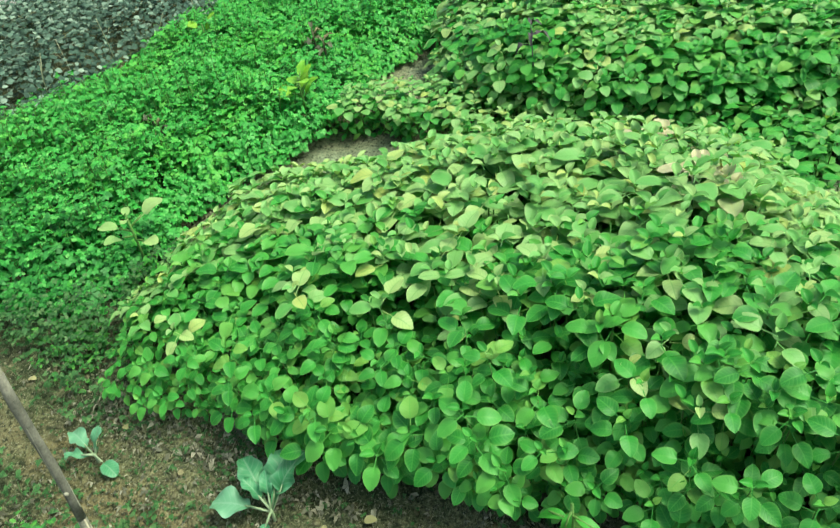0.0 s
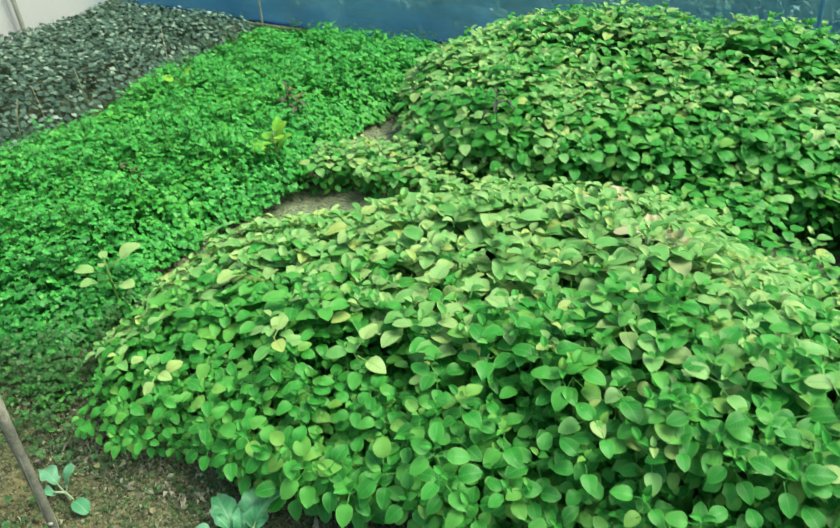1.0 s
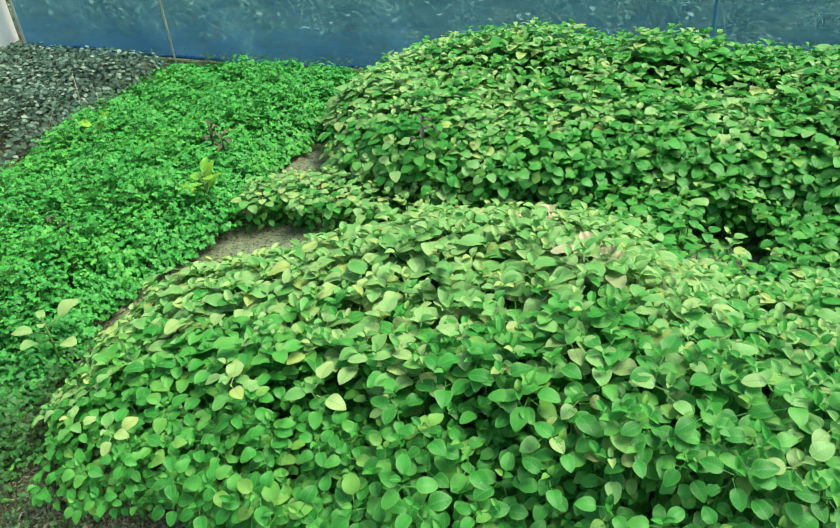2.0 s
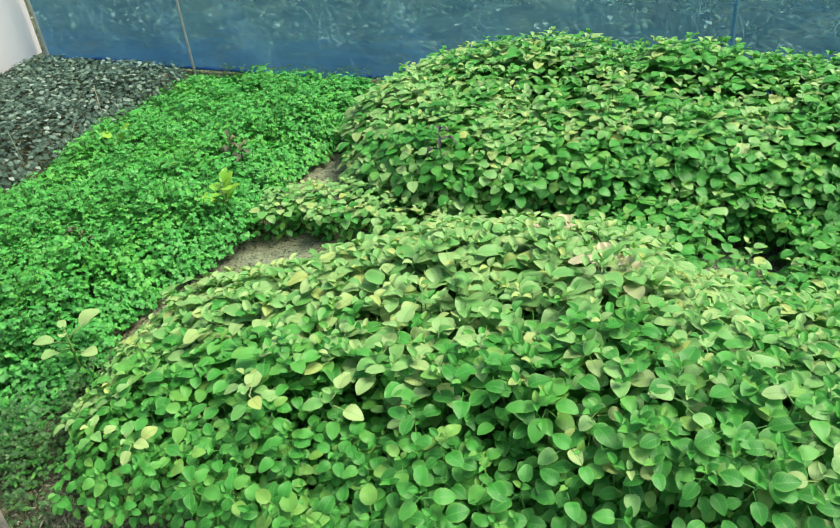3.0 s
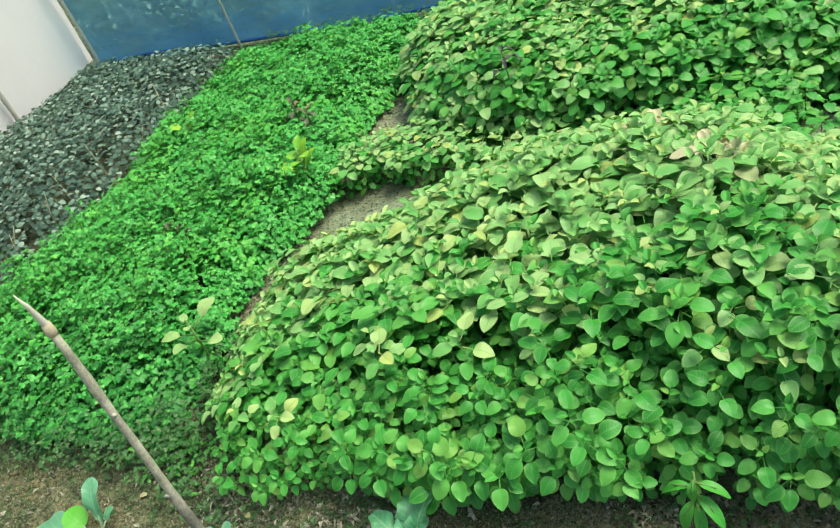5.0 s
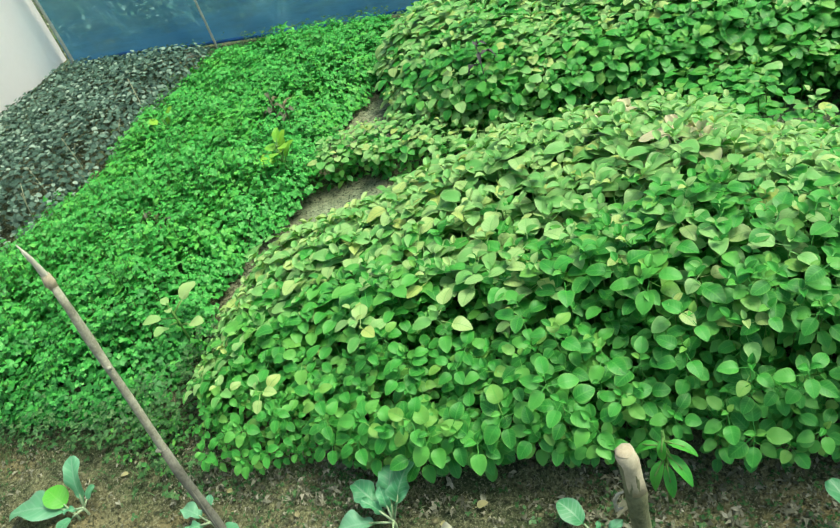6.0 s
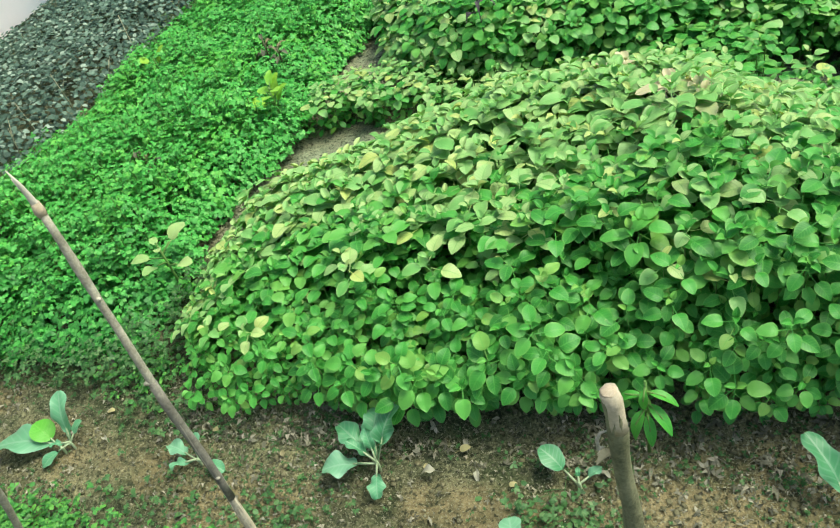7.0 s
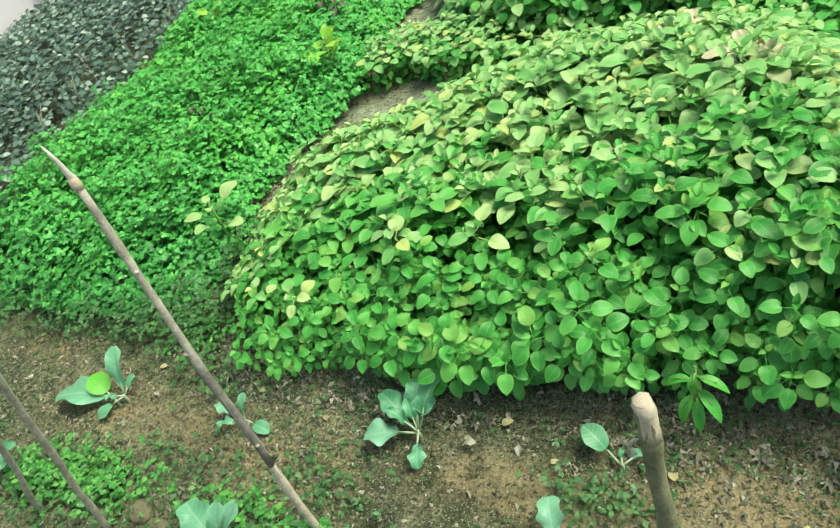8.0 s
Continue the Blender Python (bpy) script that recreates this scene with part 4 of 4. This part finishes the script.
G = "cauliflower seedlings along the bed"
SEEDLING = "blue-green cauliflower seedling in bare soil"
rosette("cauliflower_seedling", SEEDLING + " with a round lime leaf", "seedling", (-1.00, 0.90), [(4, 190, 4, 0.176), (4, 106, 56, 0.112), (5, 60, 40, 0.040), (5, 235, -8, 0.052), (2, 205, 5, 0.035)], CAB_MESHES, PALE_STEM, 0.03, G)
rosette("cauliflower_seedling", "small " + SEEDLING, "seedling", (-0.62, 0.90), [(0, 165, 14, 0.066), (4, 85, 60, 0.058), (5, 348, -4, 0.048), (2, 205, -4, 0.048)], CAB_MESHES, PALE_STEM, 0.03, G)
rosette("cauliflower_seedling", "broad " + SEEDLING, "seedling", (-0.165, 0.935), [(0, 150, 30, 0.088), (1, 98, 48, 0.086), (0, 66, 50, 0.098), (3, 198, 8, 0.084), (3, 285, -12, 0.055), (2, 120, 55, 0.055), (2, 170, 40, 0.055)], CAB_MESHES, PALE_STEM, 0.04, G)
rosette("cauliflower_seedling", "small " + SEEDLING + " with one large leaf", "seedling", (0.27, 0.95), [(5, 150, 30, 0.066), (2, 40, 15, 0.040), (2, 100, 30, 0.022)], CAB_MESHES, PALE_STEM, 0.03, G)
rosette("cauliflower_seedling", "large-leaved " + SEEDLING, "seedling", (0.765, 0.955), [(4, 128, 34, 0.125), (0, 40, 35, 0.09), (3, 300, 5, 0.07)], CAB_MESHES, PALE_STEM, 0.04, G)
rosette("cauliflower_seedling", SEEDLING + " among weeds", "seedling", (-0.49, 0.585), [(3, 150, 26, 0.100), (4, 92, 60, 0.100), (4, 62, 52, 0.105), (1, 330, 10, 0.05)], CAB_MESHES, PALE_STEM, 0.04, G)
rosette("cauliflower_seedling", SEEDLING + " among weeds", "seedling", (0.19, 0.735), [(1, 110, 35, 0.075), (3, 20, 25, 0.06), (0, 200, 15, 0.06)], CAB_MESHES, PALE_STEM, 0.04, G)
rosette("cauliflower_seedling", SEEDLING + " among weeds", "seedling", (-1.20, 0.60), [(3, 120, 30, 0.085), (0, 60, 40, 0.085), (1, 200, 10, 0.08)], CAB_MESHES, PALE_STEM, 0.04, G)

LIME_MESHES = [quad_mesh("leaf", *ROUND_SHAPE, LIME), quad_mesh("leaf", *leaf_shape(1.0, 0.5, 8, 5, 0.2, 0.2, 0.05, 1.0, 0.5, 0.6, 0.4, 0.12), LIME)]
rosette("lime_weed", "lime-green round-leaved weed beside a cauliflower seedling", "weed", (-1.02, 0.885), [(0, 158, 30, 0.066)], LIME_MESHES, PALE_STEM, 0.03)
YELLOW_LIME = leaf_material("yellow_lime_leaf", [(0.0, (0.20, 0.50, 0.035)), (1.0, (0.32, 0.56, 0.05))], (0.3, 0.52, 0.08), (0.22, 0.47, 0.08))
FEATHER_MESHES = [quad_mesh("leaf", *ROUND_SHAPE, YELLOW_LIME), quad_mesh("leaf", *leaf_shape(1.0, 0.5, 8, 5, 0.2, 0.2, 0.05, 1.0, 0.5, 0.6, 0.4, 0.2), YELLOW_LIME)]
rosette("lime_weed", "yellow-green feathery weed standing in the coriander", "weed", (-0.93, 2.22), [(1, 50, 50, 0.07), (1, 75, 62, 0.085), (0, 190, 15, 0.055), (0, 235, 5, 0.05), (1, 20, 40, 0.055), (0, 150, 12, 0.045), (0, 280, 15, 0.045), (1, 100, 40, 0.06), (0, 330, 12, 0.042)], FEATHER_MESHES, STEM, 0.215, stalk_material=STEM)
rosette("lime_weed", "yellow-green weed in the coriander", "weed", (-1.62, 2.55), [(1, 60, 60, 0.08), (0, 190, 25, 0.05)], FEATHER_MESHES, STEM, 0.16, stalk_material=STEM)
PALE_MESHES = [quad_mesh("leaf", *leaf_shape(1.0, w, 8, 5, 0.15, 0.2, 0.03, q, 0.42, 0.52, 0.75), PALE_WEED) for w, q in ((0.66, 1.0), (0.78, 3.0))]
rosette("pale_weed", "pale green broad-leaved weed above the coriander", "weed", (-0.93, 1.42), [(1, 355, 14, 0.054), (1, 255, 18, 0.050), (0, 195, 5, 0.060), (1, 75, 18, 0.066), (0, 140, 15, 0.036), (1, 310, 20, 0.030)], PALE_MESHES, STEM, 0.218, stalk_material=STEM)
LANCE_GREEN = leaf_material("lance_leaf", [(0.0, (0.05, 0.33, 0.035)), (1.0, (0.10, 0.42, 0.05))], (0.16, 0.46, 0.08), (0.14, 0.42, 0.07))
LANCE_MESHES = [quad_mesh("leaf", *leaf_shape(1.0, 0.34, 8, 5, 0.3, c, 0.02, 1.0, 0.6, 0.8, 0.1), LANCE_GREEN) for c in (0.3, 0.6)]
rosette("lance_weed", "bright green weed with narrow pointed leaves by the stake", "weed", (0.40, 1.055), [(0, 285, -38, 0.068), (1, 240, -30, 0.072), (0, 318, -22, 0.076), (1, 180, 0, 0.064), (0, 350, -12, 0.064), (1, 262, -45, 0.052)], LANCE_MESHES, STEM, 0.238, stalk_material=STEM)


rosette("broad_weed", "tall pale weed with one long leaf at the bed edge", "weed", (-0.80, 2.95), [(1, 70, 60, 0.09), (0, 300, 20, 0.05), (0, 200, 30, 0.035)], PALE_MESHES, STEM, 0.10, stalk_material=STEM)
rosette("sprout", "small green sprout at the foot of the net", "weed", (-1.55, 3.60), [(0, 60, 50, 0.06), (1, 180, 40, 0.06), (0, 290, 45, 0.05)], LANCE_MESHES, STEM, 0.10, stalk_material=STEM)


WITHERED = leaf_material("withered_leaf", [(0.0, (0.07, 0.085, 0.055)), (0.6, (0.13, 0.15, 0.085)), (1.0, (0.26, 0.22, 0.11))], (0.22, 0.22, 0.12), (0.16, 0.16, 0.1), rough=0.7, through=0.1)
WITHERED_MESHES = [quad_mesh("leaf", *leaf_shape(1.0, w, 7, 5, 0.7, 0.6, 0.12, q, 0.45, 0.6, 0.3), WITHERED) for w, q in ((0.4, 1.0), (0.6, 3.0))]
WITHERED_STEM = plain("withered_stem", (0.07, 0.085, 0.045), (0.16, 0.17, 0.09), 60, 0.8)
for at, turn in (((-1.30, 1.905), 0), ((-1.22, 1.86), 70), ((-1.05, 2.55), 130), ((-1.13, 2.60), 200)):
    rosette("withered_weed", "withered brownish weed standing in the coriander", "weed", at, [(0, turn, 10, 0.045), (1, turn + 80, 25, 0.04), (0, turn + 150, 5, 0.045), (1, turn + 220, 20, 0.035), (0, turn + 290, 40, 0.04)], WITHERED_MESHES, WITHERED_STEM, 0.155, "withered weeds in the coriander", WITHERED_STEM)


def dry_stalk(x, y, h, dx, dy, seed):
    root = tagged(new("dry_stalk"), "thin pale dry stalk between the beds", "dry stalk", group="dry stalks")
    root.matrix_basis = pose(x, y, float(ground_height(x, y)))
    part("stem", tube([(0, 0, -0.03), (dx * 0.4, dy * 0.4, h * 0.6), (dx, dy, h)], [0.0025, 0.002, 0.001], 6, 0.1, seed), root, "", STRAW)
    part("side_shoot", tube([(dx * 0.4, dy * 0.4, h * 0.6), (dx * 0.4 - dy * 0.5, dy * 0.4 + dx * 0.4, h * 0.8)], [0.0016, 0.0008], 5, 0.1, seed), root, "", STRAW)


for k, (x, y, h, dx, dy) in enumerate(((-2.02, 2.05, 0.24, 0.05, 0.02), (-2.05, 2.22, 0.20, -0.06, 0.03), (-2.0, 2.4, 0.26, 0.04, -0.05), (-1.97, 2.62, 0.18, 0.08, 0.0), (-2.0, 2.9, 0.2, -0.03, 0.04), (-2.06, 1.85, 0.22, 0.07, 0.04))):
    dry_stalk(x, y, h, dx, dy, k)


def pebble(at, size, seed):
    bm = bmesh.new()
    bmesh.ops.create_icosphere(bm, subdivisions=2, radius=1)
    rng = rng_for(seed)
    for v in bm.verts:
        v.co = Vector((v.co.x * 1.3, v.co.y, v.co.z * 0.5)) * size * rng.uniform(0.85, 1.1)
    root = tagged(new("stone", to_mesh("stone", bm, CUT_WOOD)), "pale flat stone at the foot of the net", "stone")
    root.matrix_basis = pose(at[0], at[1], float(ground_height(*at)) + size * 0.25)


pebble((-2.16, 3.60), 0.032, 1)


# ---- litter, clods and tiny weeds on the soil ----
FREE_SOIL = [(-1.9, 0.5), (1.3, 0.5), (1.3, 1.16), (-1.9, 1.2)]


def stone_shape(seed):
    rng = rng_for(seed)
    v = np.array([(-1, -1, -1), (1, -1, -1), (1, 1, -1), (-1, 1, -1), (-1, -1, 1), (1, -1, 1), (1, 1, 1), (-1, 1, 1)], float) * 0.5
    v = v * rng.uniform(0.6, 1.1, v.shape) * (1, 0.8, 0.6)
    q = np.array([(0, 3, 2, 1), (4, 5, 6, 7), (0, 1, 5, 4), (1, 2, 6, 5), (2, 3, 7, 6), (3, 0, 4, 7)])
    return v, q, np.zeros((8, 2))


def on_soil(count, seed, poly=FREE_SOIL, power=1.0):
    rng = rng_for(seed)
    xs, ys = [p[0] for p in poly], [p[1] for p in poly]
    x, y = rng.uniform(min(xs), max(xs), count * 3), rng.uniform(min(ys), max(ys), count * 3)
    keep = (inside(poly, x, y)[0] > 0) & (rng.random(count * 3) < np.clip((vnoise(x, y, 6, 12) * 1.6 - 0.25), 0.03, 1) ** power)
    x, y = x[keep][:count], y[keep][:count]
    return x, y, ground_height(x, y), rng


def build_litter():
    x, y, z, rng = on_soil(11000, 81)
    shapes = [stone_shape(s) for s in range(6)]
    placed = [(int(rng.integers(0, 6)), shift(a, b, c) @ spin("z", rng.uniform(0, 6.28)) @ spin("x", rng.uniform(-0.5, 0.5)) @ grow(0.002 + 0.013 * rng.random() ** 4)) for a, b, c in zip(x, y, z)]
    me = bake("soil_clods", shapes, placed, CLOD)
    tagged(new("soil_clods", me), "loose brown soil crumbs and clods", "clods", kind="stuff")

    x, y, z, rng = on_soil(2600, 91, power=0.7)
    placed = [(int(rng.integers(0, 6)), shift(a, b, c + 0.001) @ spin("z", rng.uniform(0, 6.28)) @ spin("x", rng.uniform(-0.6, 0.6)) @ grow(0.002 + 0.007 * rng.random() ** 3)) for a, b, c in zip(x, y, z)]
    tagged(new("soil_crumbs", bake("soil_crumbs", shapes, placed, PALE_CLOD)), "pale dry crumbs scattered on the soil", "clods", kind="stuff")

    x, y, z, rng = on_soil(3200, 82)
    straw = [blade_shape(1, 0.05, b) for b in (0.1, 0.5, 0.9)]
    placed = [(int(rng.integers(0, 3)), shift(a, b, c + 0.004) @ spin("z", rng.uniform(0, 6.28)) @ spin("x", rng.uniform(-1.6, -1.2)) @ grow(rng.uniform(0.004, 0.018))) for a, b, c in zip(x, y, z)]
    tagged(new("straw_litter", bake("straw_litter", straw, placed, STRAW)), "bits of dry straw and rootlets on the soil", "litter", kind="stuff")

    x, y, z, rng = on_soil(3300, 83, power=2.2)
    small = [FAR_SHAPES[0], lobed_shape(1.0, 5, 200, 0.3), lobed_shape(1.0, 3, 150, 0.2), lobed_shape(1.0, 5, 160, 0.5), blade_shape(1, 0.06, 0.4), blade_shape(1, 0.05, 0.9)]
    placed = []
    for a, b, c in zip(x, y, z):
        for j in range(3):
            placed.append((int(rng.integers(0, 4)), shift(a, b, c + rng.uniform(0.001, 0.010)) @ spin("z", rng.uniform(0, 6.28)) @ spin("x", rng.uniform(-0.4, 0.7)) @ grow(rng.uniform(0.0025, 0.0065))))
    tagged(new("tiny_weeds", bake("tiny_weeds", small, placed, WEED)), "tiny green weeds sprouting on the soil", "weeds", kind="stuff")

    x, y, z, rng = on_soil(6500, 85, power=0.7)
    flakes = [lobed_shape(1.0, 3, 110, 0.9, 0.55), lobed_shape(1.0, 4, 200, 0.7, 0.5), leaf_shape(1.0, 0.42, 4, 3, 0.9, 0.7, 0.2, 1.0, 0.5, 0.7, 0.1, 0.3), leaf_shape(1.0, 0.26, 4, 3, 0.6, 0.9, 0.2, 3.0, 0.5, 0.8, 0.1, 0.3)]
    placed = [(int(rng.integers(0, 4)), shift(a, b, c + 0.003) @ spin("z", rng.uniform(0, 6.28)) @ spin("x", rng.uniform(-0.5, 0.6)) @ spin("y", rng.uniform(-0.9, 0.9)) @ grow(0.0035 + 0.014 * rng.random() ** 2.5)) for a, b, c in zip(x, y, z)]
    tagged(new("leaf_litter", bake("leaf_litter", flakes, placed, GREY_LEAF)), "crumpled grey-brown leaf bits on the soil", "litter", kind="stuff")

    # dead leaf bits and rootlets gathered at the foot of the amaranth
    foot = [(-0.80, 0.97), (0.3, 0.98), (1.1, 1.0), (1.1, 1.19), (0.3, 1.14), (-0.75, 1.09)]
    x, y, z, rng = on_soil(2400, 86, foot, 0.5)
    placed = [(int(rng.integers(0, 3)), shift(a, b, c + 0.006) @ spin("z", rng.uniform(0, 6.28)) @ spin("x", rng.uniform(-1.6, -0.9)) @ grow(rng.uniform(0.006, 0.022))) for a, b, c in zip(x, y, z)]
    tagged(new("straw_litter", bake("straw_litter", straw, placed, STRAW)), "pale rootlets and straw along the bed foot", "litter", kind="stuff")
    x, y, z, rng = on_soil(1300, 92, foot, 0.5)
    placed = [(int(rng.integers(0, 4)), shift(a, b, c + 0.005) @ spin("z", rng.uniform(0, 6.28)) @ spin("x", rng.uniform(-0.3, 0.7)) @ spin("y", rng.uniform(-0.7, 0.7)) @ grow(0.007 + 0.016 * rng.random() ** 2)) for a, b, c in zip(x, y, z)]
    tagged(new("leaf_litter", bake("leaf_litter", flakes, placed, GREY_LEAF)), "pale crumpled dead leaves along the bed foot", "litter", kind="stuff")
    x, y, z, rng = on_soil(1100, 87, foot, 0.5)
    placed = [(int(rng.integers(0, 4)), shift(a, b, c + rng.uniform(0.002, 0.02)) @ spin("z", rng.uniform(0, 6.28)) @ spin("x", rng.uniform(-0.5, 0.6)) @ grow(rng.uniform(0.004, 0.010))) for a, b, c in zip(x, y, z)]
    tagged(new("tiny_weeds", bake("tiny_weeds", small, placed, WEED)), "tiny green weeds along the bed foot", "weeds", kind="stuff")

    # dry grey litter on the bare spots between the beds
    for seed, spot in ((88, [(-0.78, 2.02), (-0.6, 1.96), (-0.4, 2.06), (-0.42, 2.22), (-0.76, 2.22)]), (89, [(-0.84, 2.5), (-0.62, 2.5), (-0.66, 2.76), (-0.84, 2.76)]), (90, [(-0.98, 1.62), (-0.84, 1.62), (-0.84, 1.9), (-0.98, 1.86)])):
        x, y, z, rng = on_soil(380, seed, spot, 0.4)
        placed = [(int(rng.integers(0, 3)), shift(a, b, c + 0.005) @ spin("z", rng.uniform(0, 6.28)) @ spin("x", rng.uniform(-1.6, -1.1)) @ grow(rng.uniform(0.012, 0.05))) for a, b, c in zip(x, y, z)]
        tagged(new("straw_litter", bake("straw_litter", straw, placed, STRAW)), "dry straw bits on bare soil between the beds", "litter", kind="stuff")

    # thicker weeds at the foot of the coriander bed and along the near edge
    rng = rng_for(84)
    placed = []
    for cx, cy, rx, ry, n in ((-0.93, 1.17, 0.12, 0.13, 520), (-1.6, 3.58, 0.5, 0.06, 700), (-1.1, 3.56, 0.4, 0.06, 500), (-1.97, 3.0, 0.05, 0.5, 260), (-1.5, 1.12, 0.5, 0.07, 800), (-1.1, 1.12, 0.2, 0.07, 380), (-0.88, 1.36, 0.05, 0.15, 250), (-1.05, 0.62, 0.22, 0.10, 420), (-0.42, 0.60, 0.28, 0.10, 420), (-0.36, 0.80, 0.12, 0.08, 160), (0.24, 0.87, 0.10, 0.06, 200), (0.85, 0.80, 0.10, 0.06, 90), (-0.80, 1.0, 0.12, 0.06, 120), (-0.7, 0.78, 0.2, 0.06, 120)):
        for _ in range(n):
            a, b = cx + rx * rng.normal() * 0.6, cy + ry * rng.normal() * 0.6
            zz = float(ground_height(a, b))
            if rng.random() < 0.3:
                placed.append((4 + int(rng.integers(0, 2)), shift(a, b, zz) @ spin("z", rng.uniform(0, 6.28)) @ spin("x", rng.uniform(-1.2, 0.1)) @ grow(rng.uniform(0.02, 0.055))))
                continue
            placed.append((int(rng.integers(0, 4)), shift(a, b, zz + rng.uniform(0.004, 0.045 if b < 1.0 else 0.10)) @ spin("z", rng.uniform(0, 6.28)) @ spin("x", rng.uniform(-0.5, 0.6)) @ grow(rng.uniform(0.006, 0.017))))
    bright = []
    for cx, cy, rx, ry, n in ((-0.95, 0.68, 0.16, 0.06, 420), (-1.12, 0.66, 0.10, 0.06, 200), (-0.34, 0.66, 0.10, 0.03, 150), (-0.52, 0.70, 0.12, 0.03, 90), (0.85, 0.86, 0.05, 0.03, 70), (-0.90, 1.14, 0.11, 0.09, 150)):
        for _ in range(int(n * 1.3)):
            a, b = cx + rx * rng.normal() * 0.6, cy + ry * rng.normal() * 0.6
            bright.append((int(rng.integers(0, 4)), shift(a, b, float(ground_height(a, b)) + rng.uniform(0.006, 0.05)) @ spin("z", rng.uniform(0, 6.28)) @ spin("x", rng.uniform(-0.5, 0.6)) @ grow(rng.uniform(0.008, 0.019))))
    cut = [lobed_shape(1.0, 5, 190, 0.2), lobed_shape(1.0, 5, 170, 0.4), lobed_shape(1.0, 3, 150, 0.2), FAR_SHAPES[1]]
    tagged(new("bright_weeds", bake("bright_weeds", cut, bright, BRIGHT_WEED)), "fresh bright green weeds at the near edge", "weeds", kind="stuff")
    tagged(new("low_weeds", bake("low_weeds", small, placed, WEED)), "low clumps of green weeds at the bed edges", "weeds", kind="stuff")


build_litter()


def dry_leaf(at, size, turn, tilt, n):
    root = tagged(new("fallen_leaf", quad_mesh("fallen_leaf", *LEAF_SHAPES[n], DRY_LEAF)), "dry pale yellow leaf lying on the soil", "fallen leaf", group="fallen leaves")
    put(root, shift(at[0], at[1], float(ground_height(*at)) + 0.008) @ spin("z", radians(turn)) @ spin("x", radians(tilt)) @ grow(size))


for at, size, turn, tilt, n in (((-0.005, 0.995), 0.026, -60, 5, 0), ((-0.06, 0.945), 0.017, 20, 8, 2), ((0.36, 0.97), 0.026, 200, 20, 3),
                               ((-0.93, 1.02), 0.020, 130, 10, 4), ((0.12, 0.93), 0.018, 300, 6, 5), ((-0.4, 0.93), 0.016, 40, 6, 6), ((-0.64, 1.0), 0.020, 250, 6, 7), ((0.62, 0.9), 0.018, 110, 6, 2)):
    dry_leaf(at, size, turn, tilt, n)
curl = tagged(new("dead_leaf", quad_mesh("dead_leaf", *leaf_shape(1.0, 0.55, 8, 7, 0.8, 0.6, 0.12, 1.0, 0.45, 0.6, 0.4), GREY_LEAF)), "curled grey dead leaf propped by the bed", "dead leaf")
put(curl, shift(0.335, 1.03, 0.02) @ spin("z", radians(150)) @ spin("x", radians(50)) @ grow(0.05))

GREY_CURL = leaf_material("pale_grey_dead_leaf", [(0.0, (0.30, 0.30, 0.22)), (1.0, (0.44, 0.43, 0.33))], (0.5, 0.48, 0.38), (0.3, 0.28, 0.2), rough=0.75, through=0.05)
CURL_MESH = quad_mesh("dead_leaf", *leaf_shape(1.0, 0.5, 10, 7, 0.9, 0.5, 0.16, 2.0, 0.45, 0.5, 0.5), GREY_CURL)
for at, turn, size, lift in (((-0.02, 0.945), 100, 0.034, 12), ((0.045, 0.972), 200, 0.026, 4), ((0.02, 1.005), 20, 0.024, 20), ((-0.90, 0.92), 60, 0.022, 8), ((0.30, 0.99), 250, 0.022, 10)):
    leaf = tagged(new("dead_leaf", CURL_MESH), "pale grey shrivelled leaf lying on the soil", "dead leaf", group="shrivelled leaves on the soil")
    put(leaf, shift(at[0], at[1], float(ground_height(*at)) + 0.008) @ spin("z", radians(turn)) @ spin("x", radians(lift)) @ grow(size))


def soil_lump(at, size, seed):
    bm = bmesh.new()
    bmesh.ops.create_icosphere(bm, subdivisions=4, radius=1)
    rng = rng_for(seed)
    bumps = [(Vector(rng.normal(size=3)).normalized(), rng.uniform(0.1, 0.3), rng.uniform(2.0, 9.0)) for _ in range(14)]
    for v in bm.verts:
        n = v.co.normalized()
        grown = 0.8 + sum(a * max(0.0, n.dot(b)) ** k for b, a, k in bumps) + 0.03 * rng.normal()
        v.co = Vector((n.x * 1.2, n.y * 0.9, n.z * 0.7)) * size * grown
    lump = tagged(new("soil_lump", to_mesh("soil_lump", bm, CLOD)), "large crumbly brown clod of earth at the near edge", "clod", group="large clods")
    lump.matrix_basis = pose(at[0], at[1], float(ground_height(*at)) + size * 0.2, rz=seed)


soil_lump((-0.765, 0.635), 0.026, 3)
soil_lump((-0.70, 0.615), 0.017, 5)

sprig = tagged(new("dead_sprig"), "small dark dried sprig among the amaranth tops", "dead sprig")
sprig.matrix_basis = pose(-0.22, 2.48, float(ground_height(-0.22, 2.48)))
part("stem", tube([(0, 0, -0.02), (0.005, 0.004, 0.2), (0.0, 0.0, 0.36)], [0.003, 0.0025, 0.0015], 6), sprig, "", TWIG)
SPRIG_LEAF = quad_mesh("leaf", *leaf_shape(1.0, 0.4, 6, 5, 0.9, 0.8, 0.15, 2.0, 0.45, 0.6, 0.3), TWIG)
for head, pitch, size, z in ((20, 10, 0.05, 0.33), (110, 30, 0.045, 0.35), (200, -10, 0.05, 0.30), (290, 5, 0.04, 0.34), (340, 50, 0.035, 0.36)):
    put(part("leaf", SPRIG_LEAF, sprig, "shrivelled dark leaf"), shift(0, 0, z) @ spin("z", radians(head - 90)) @ spin("x", radians(pitch)) @ grow(size))
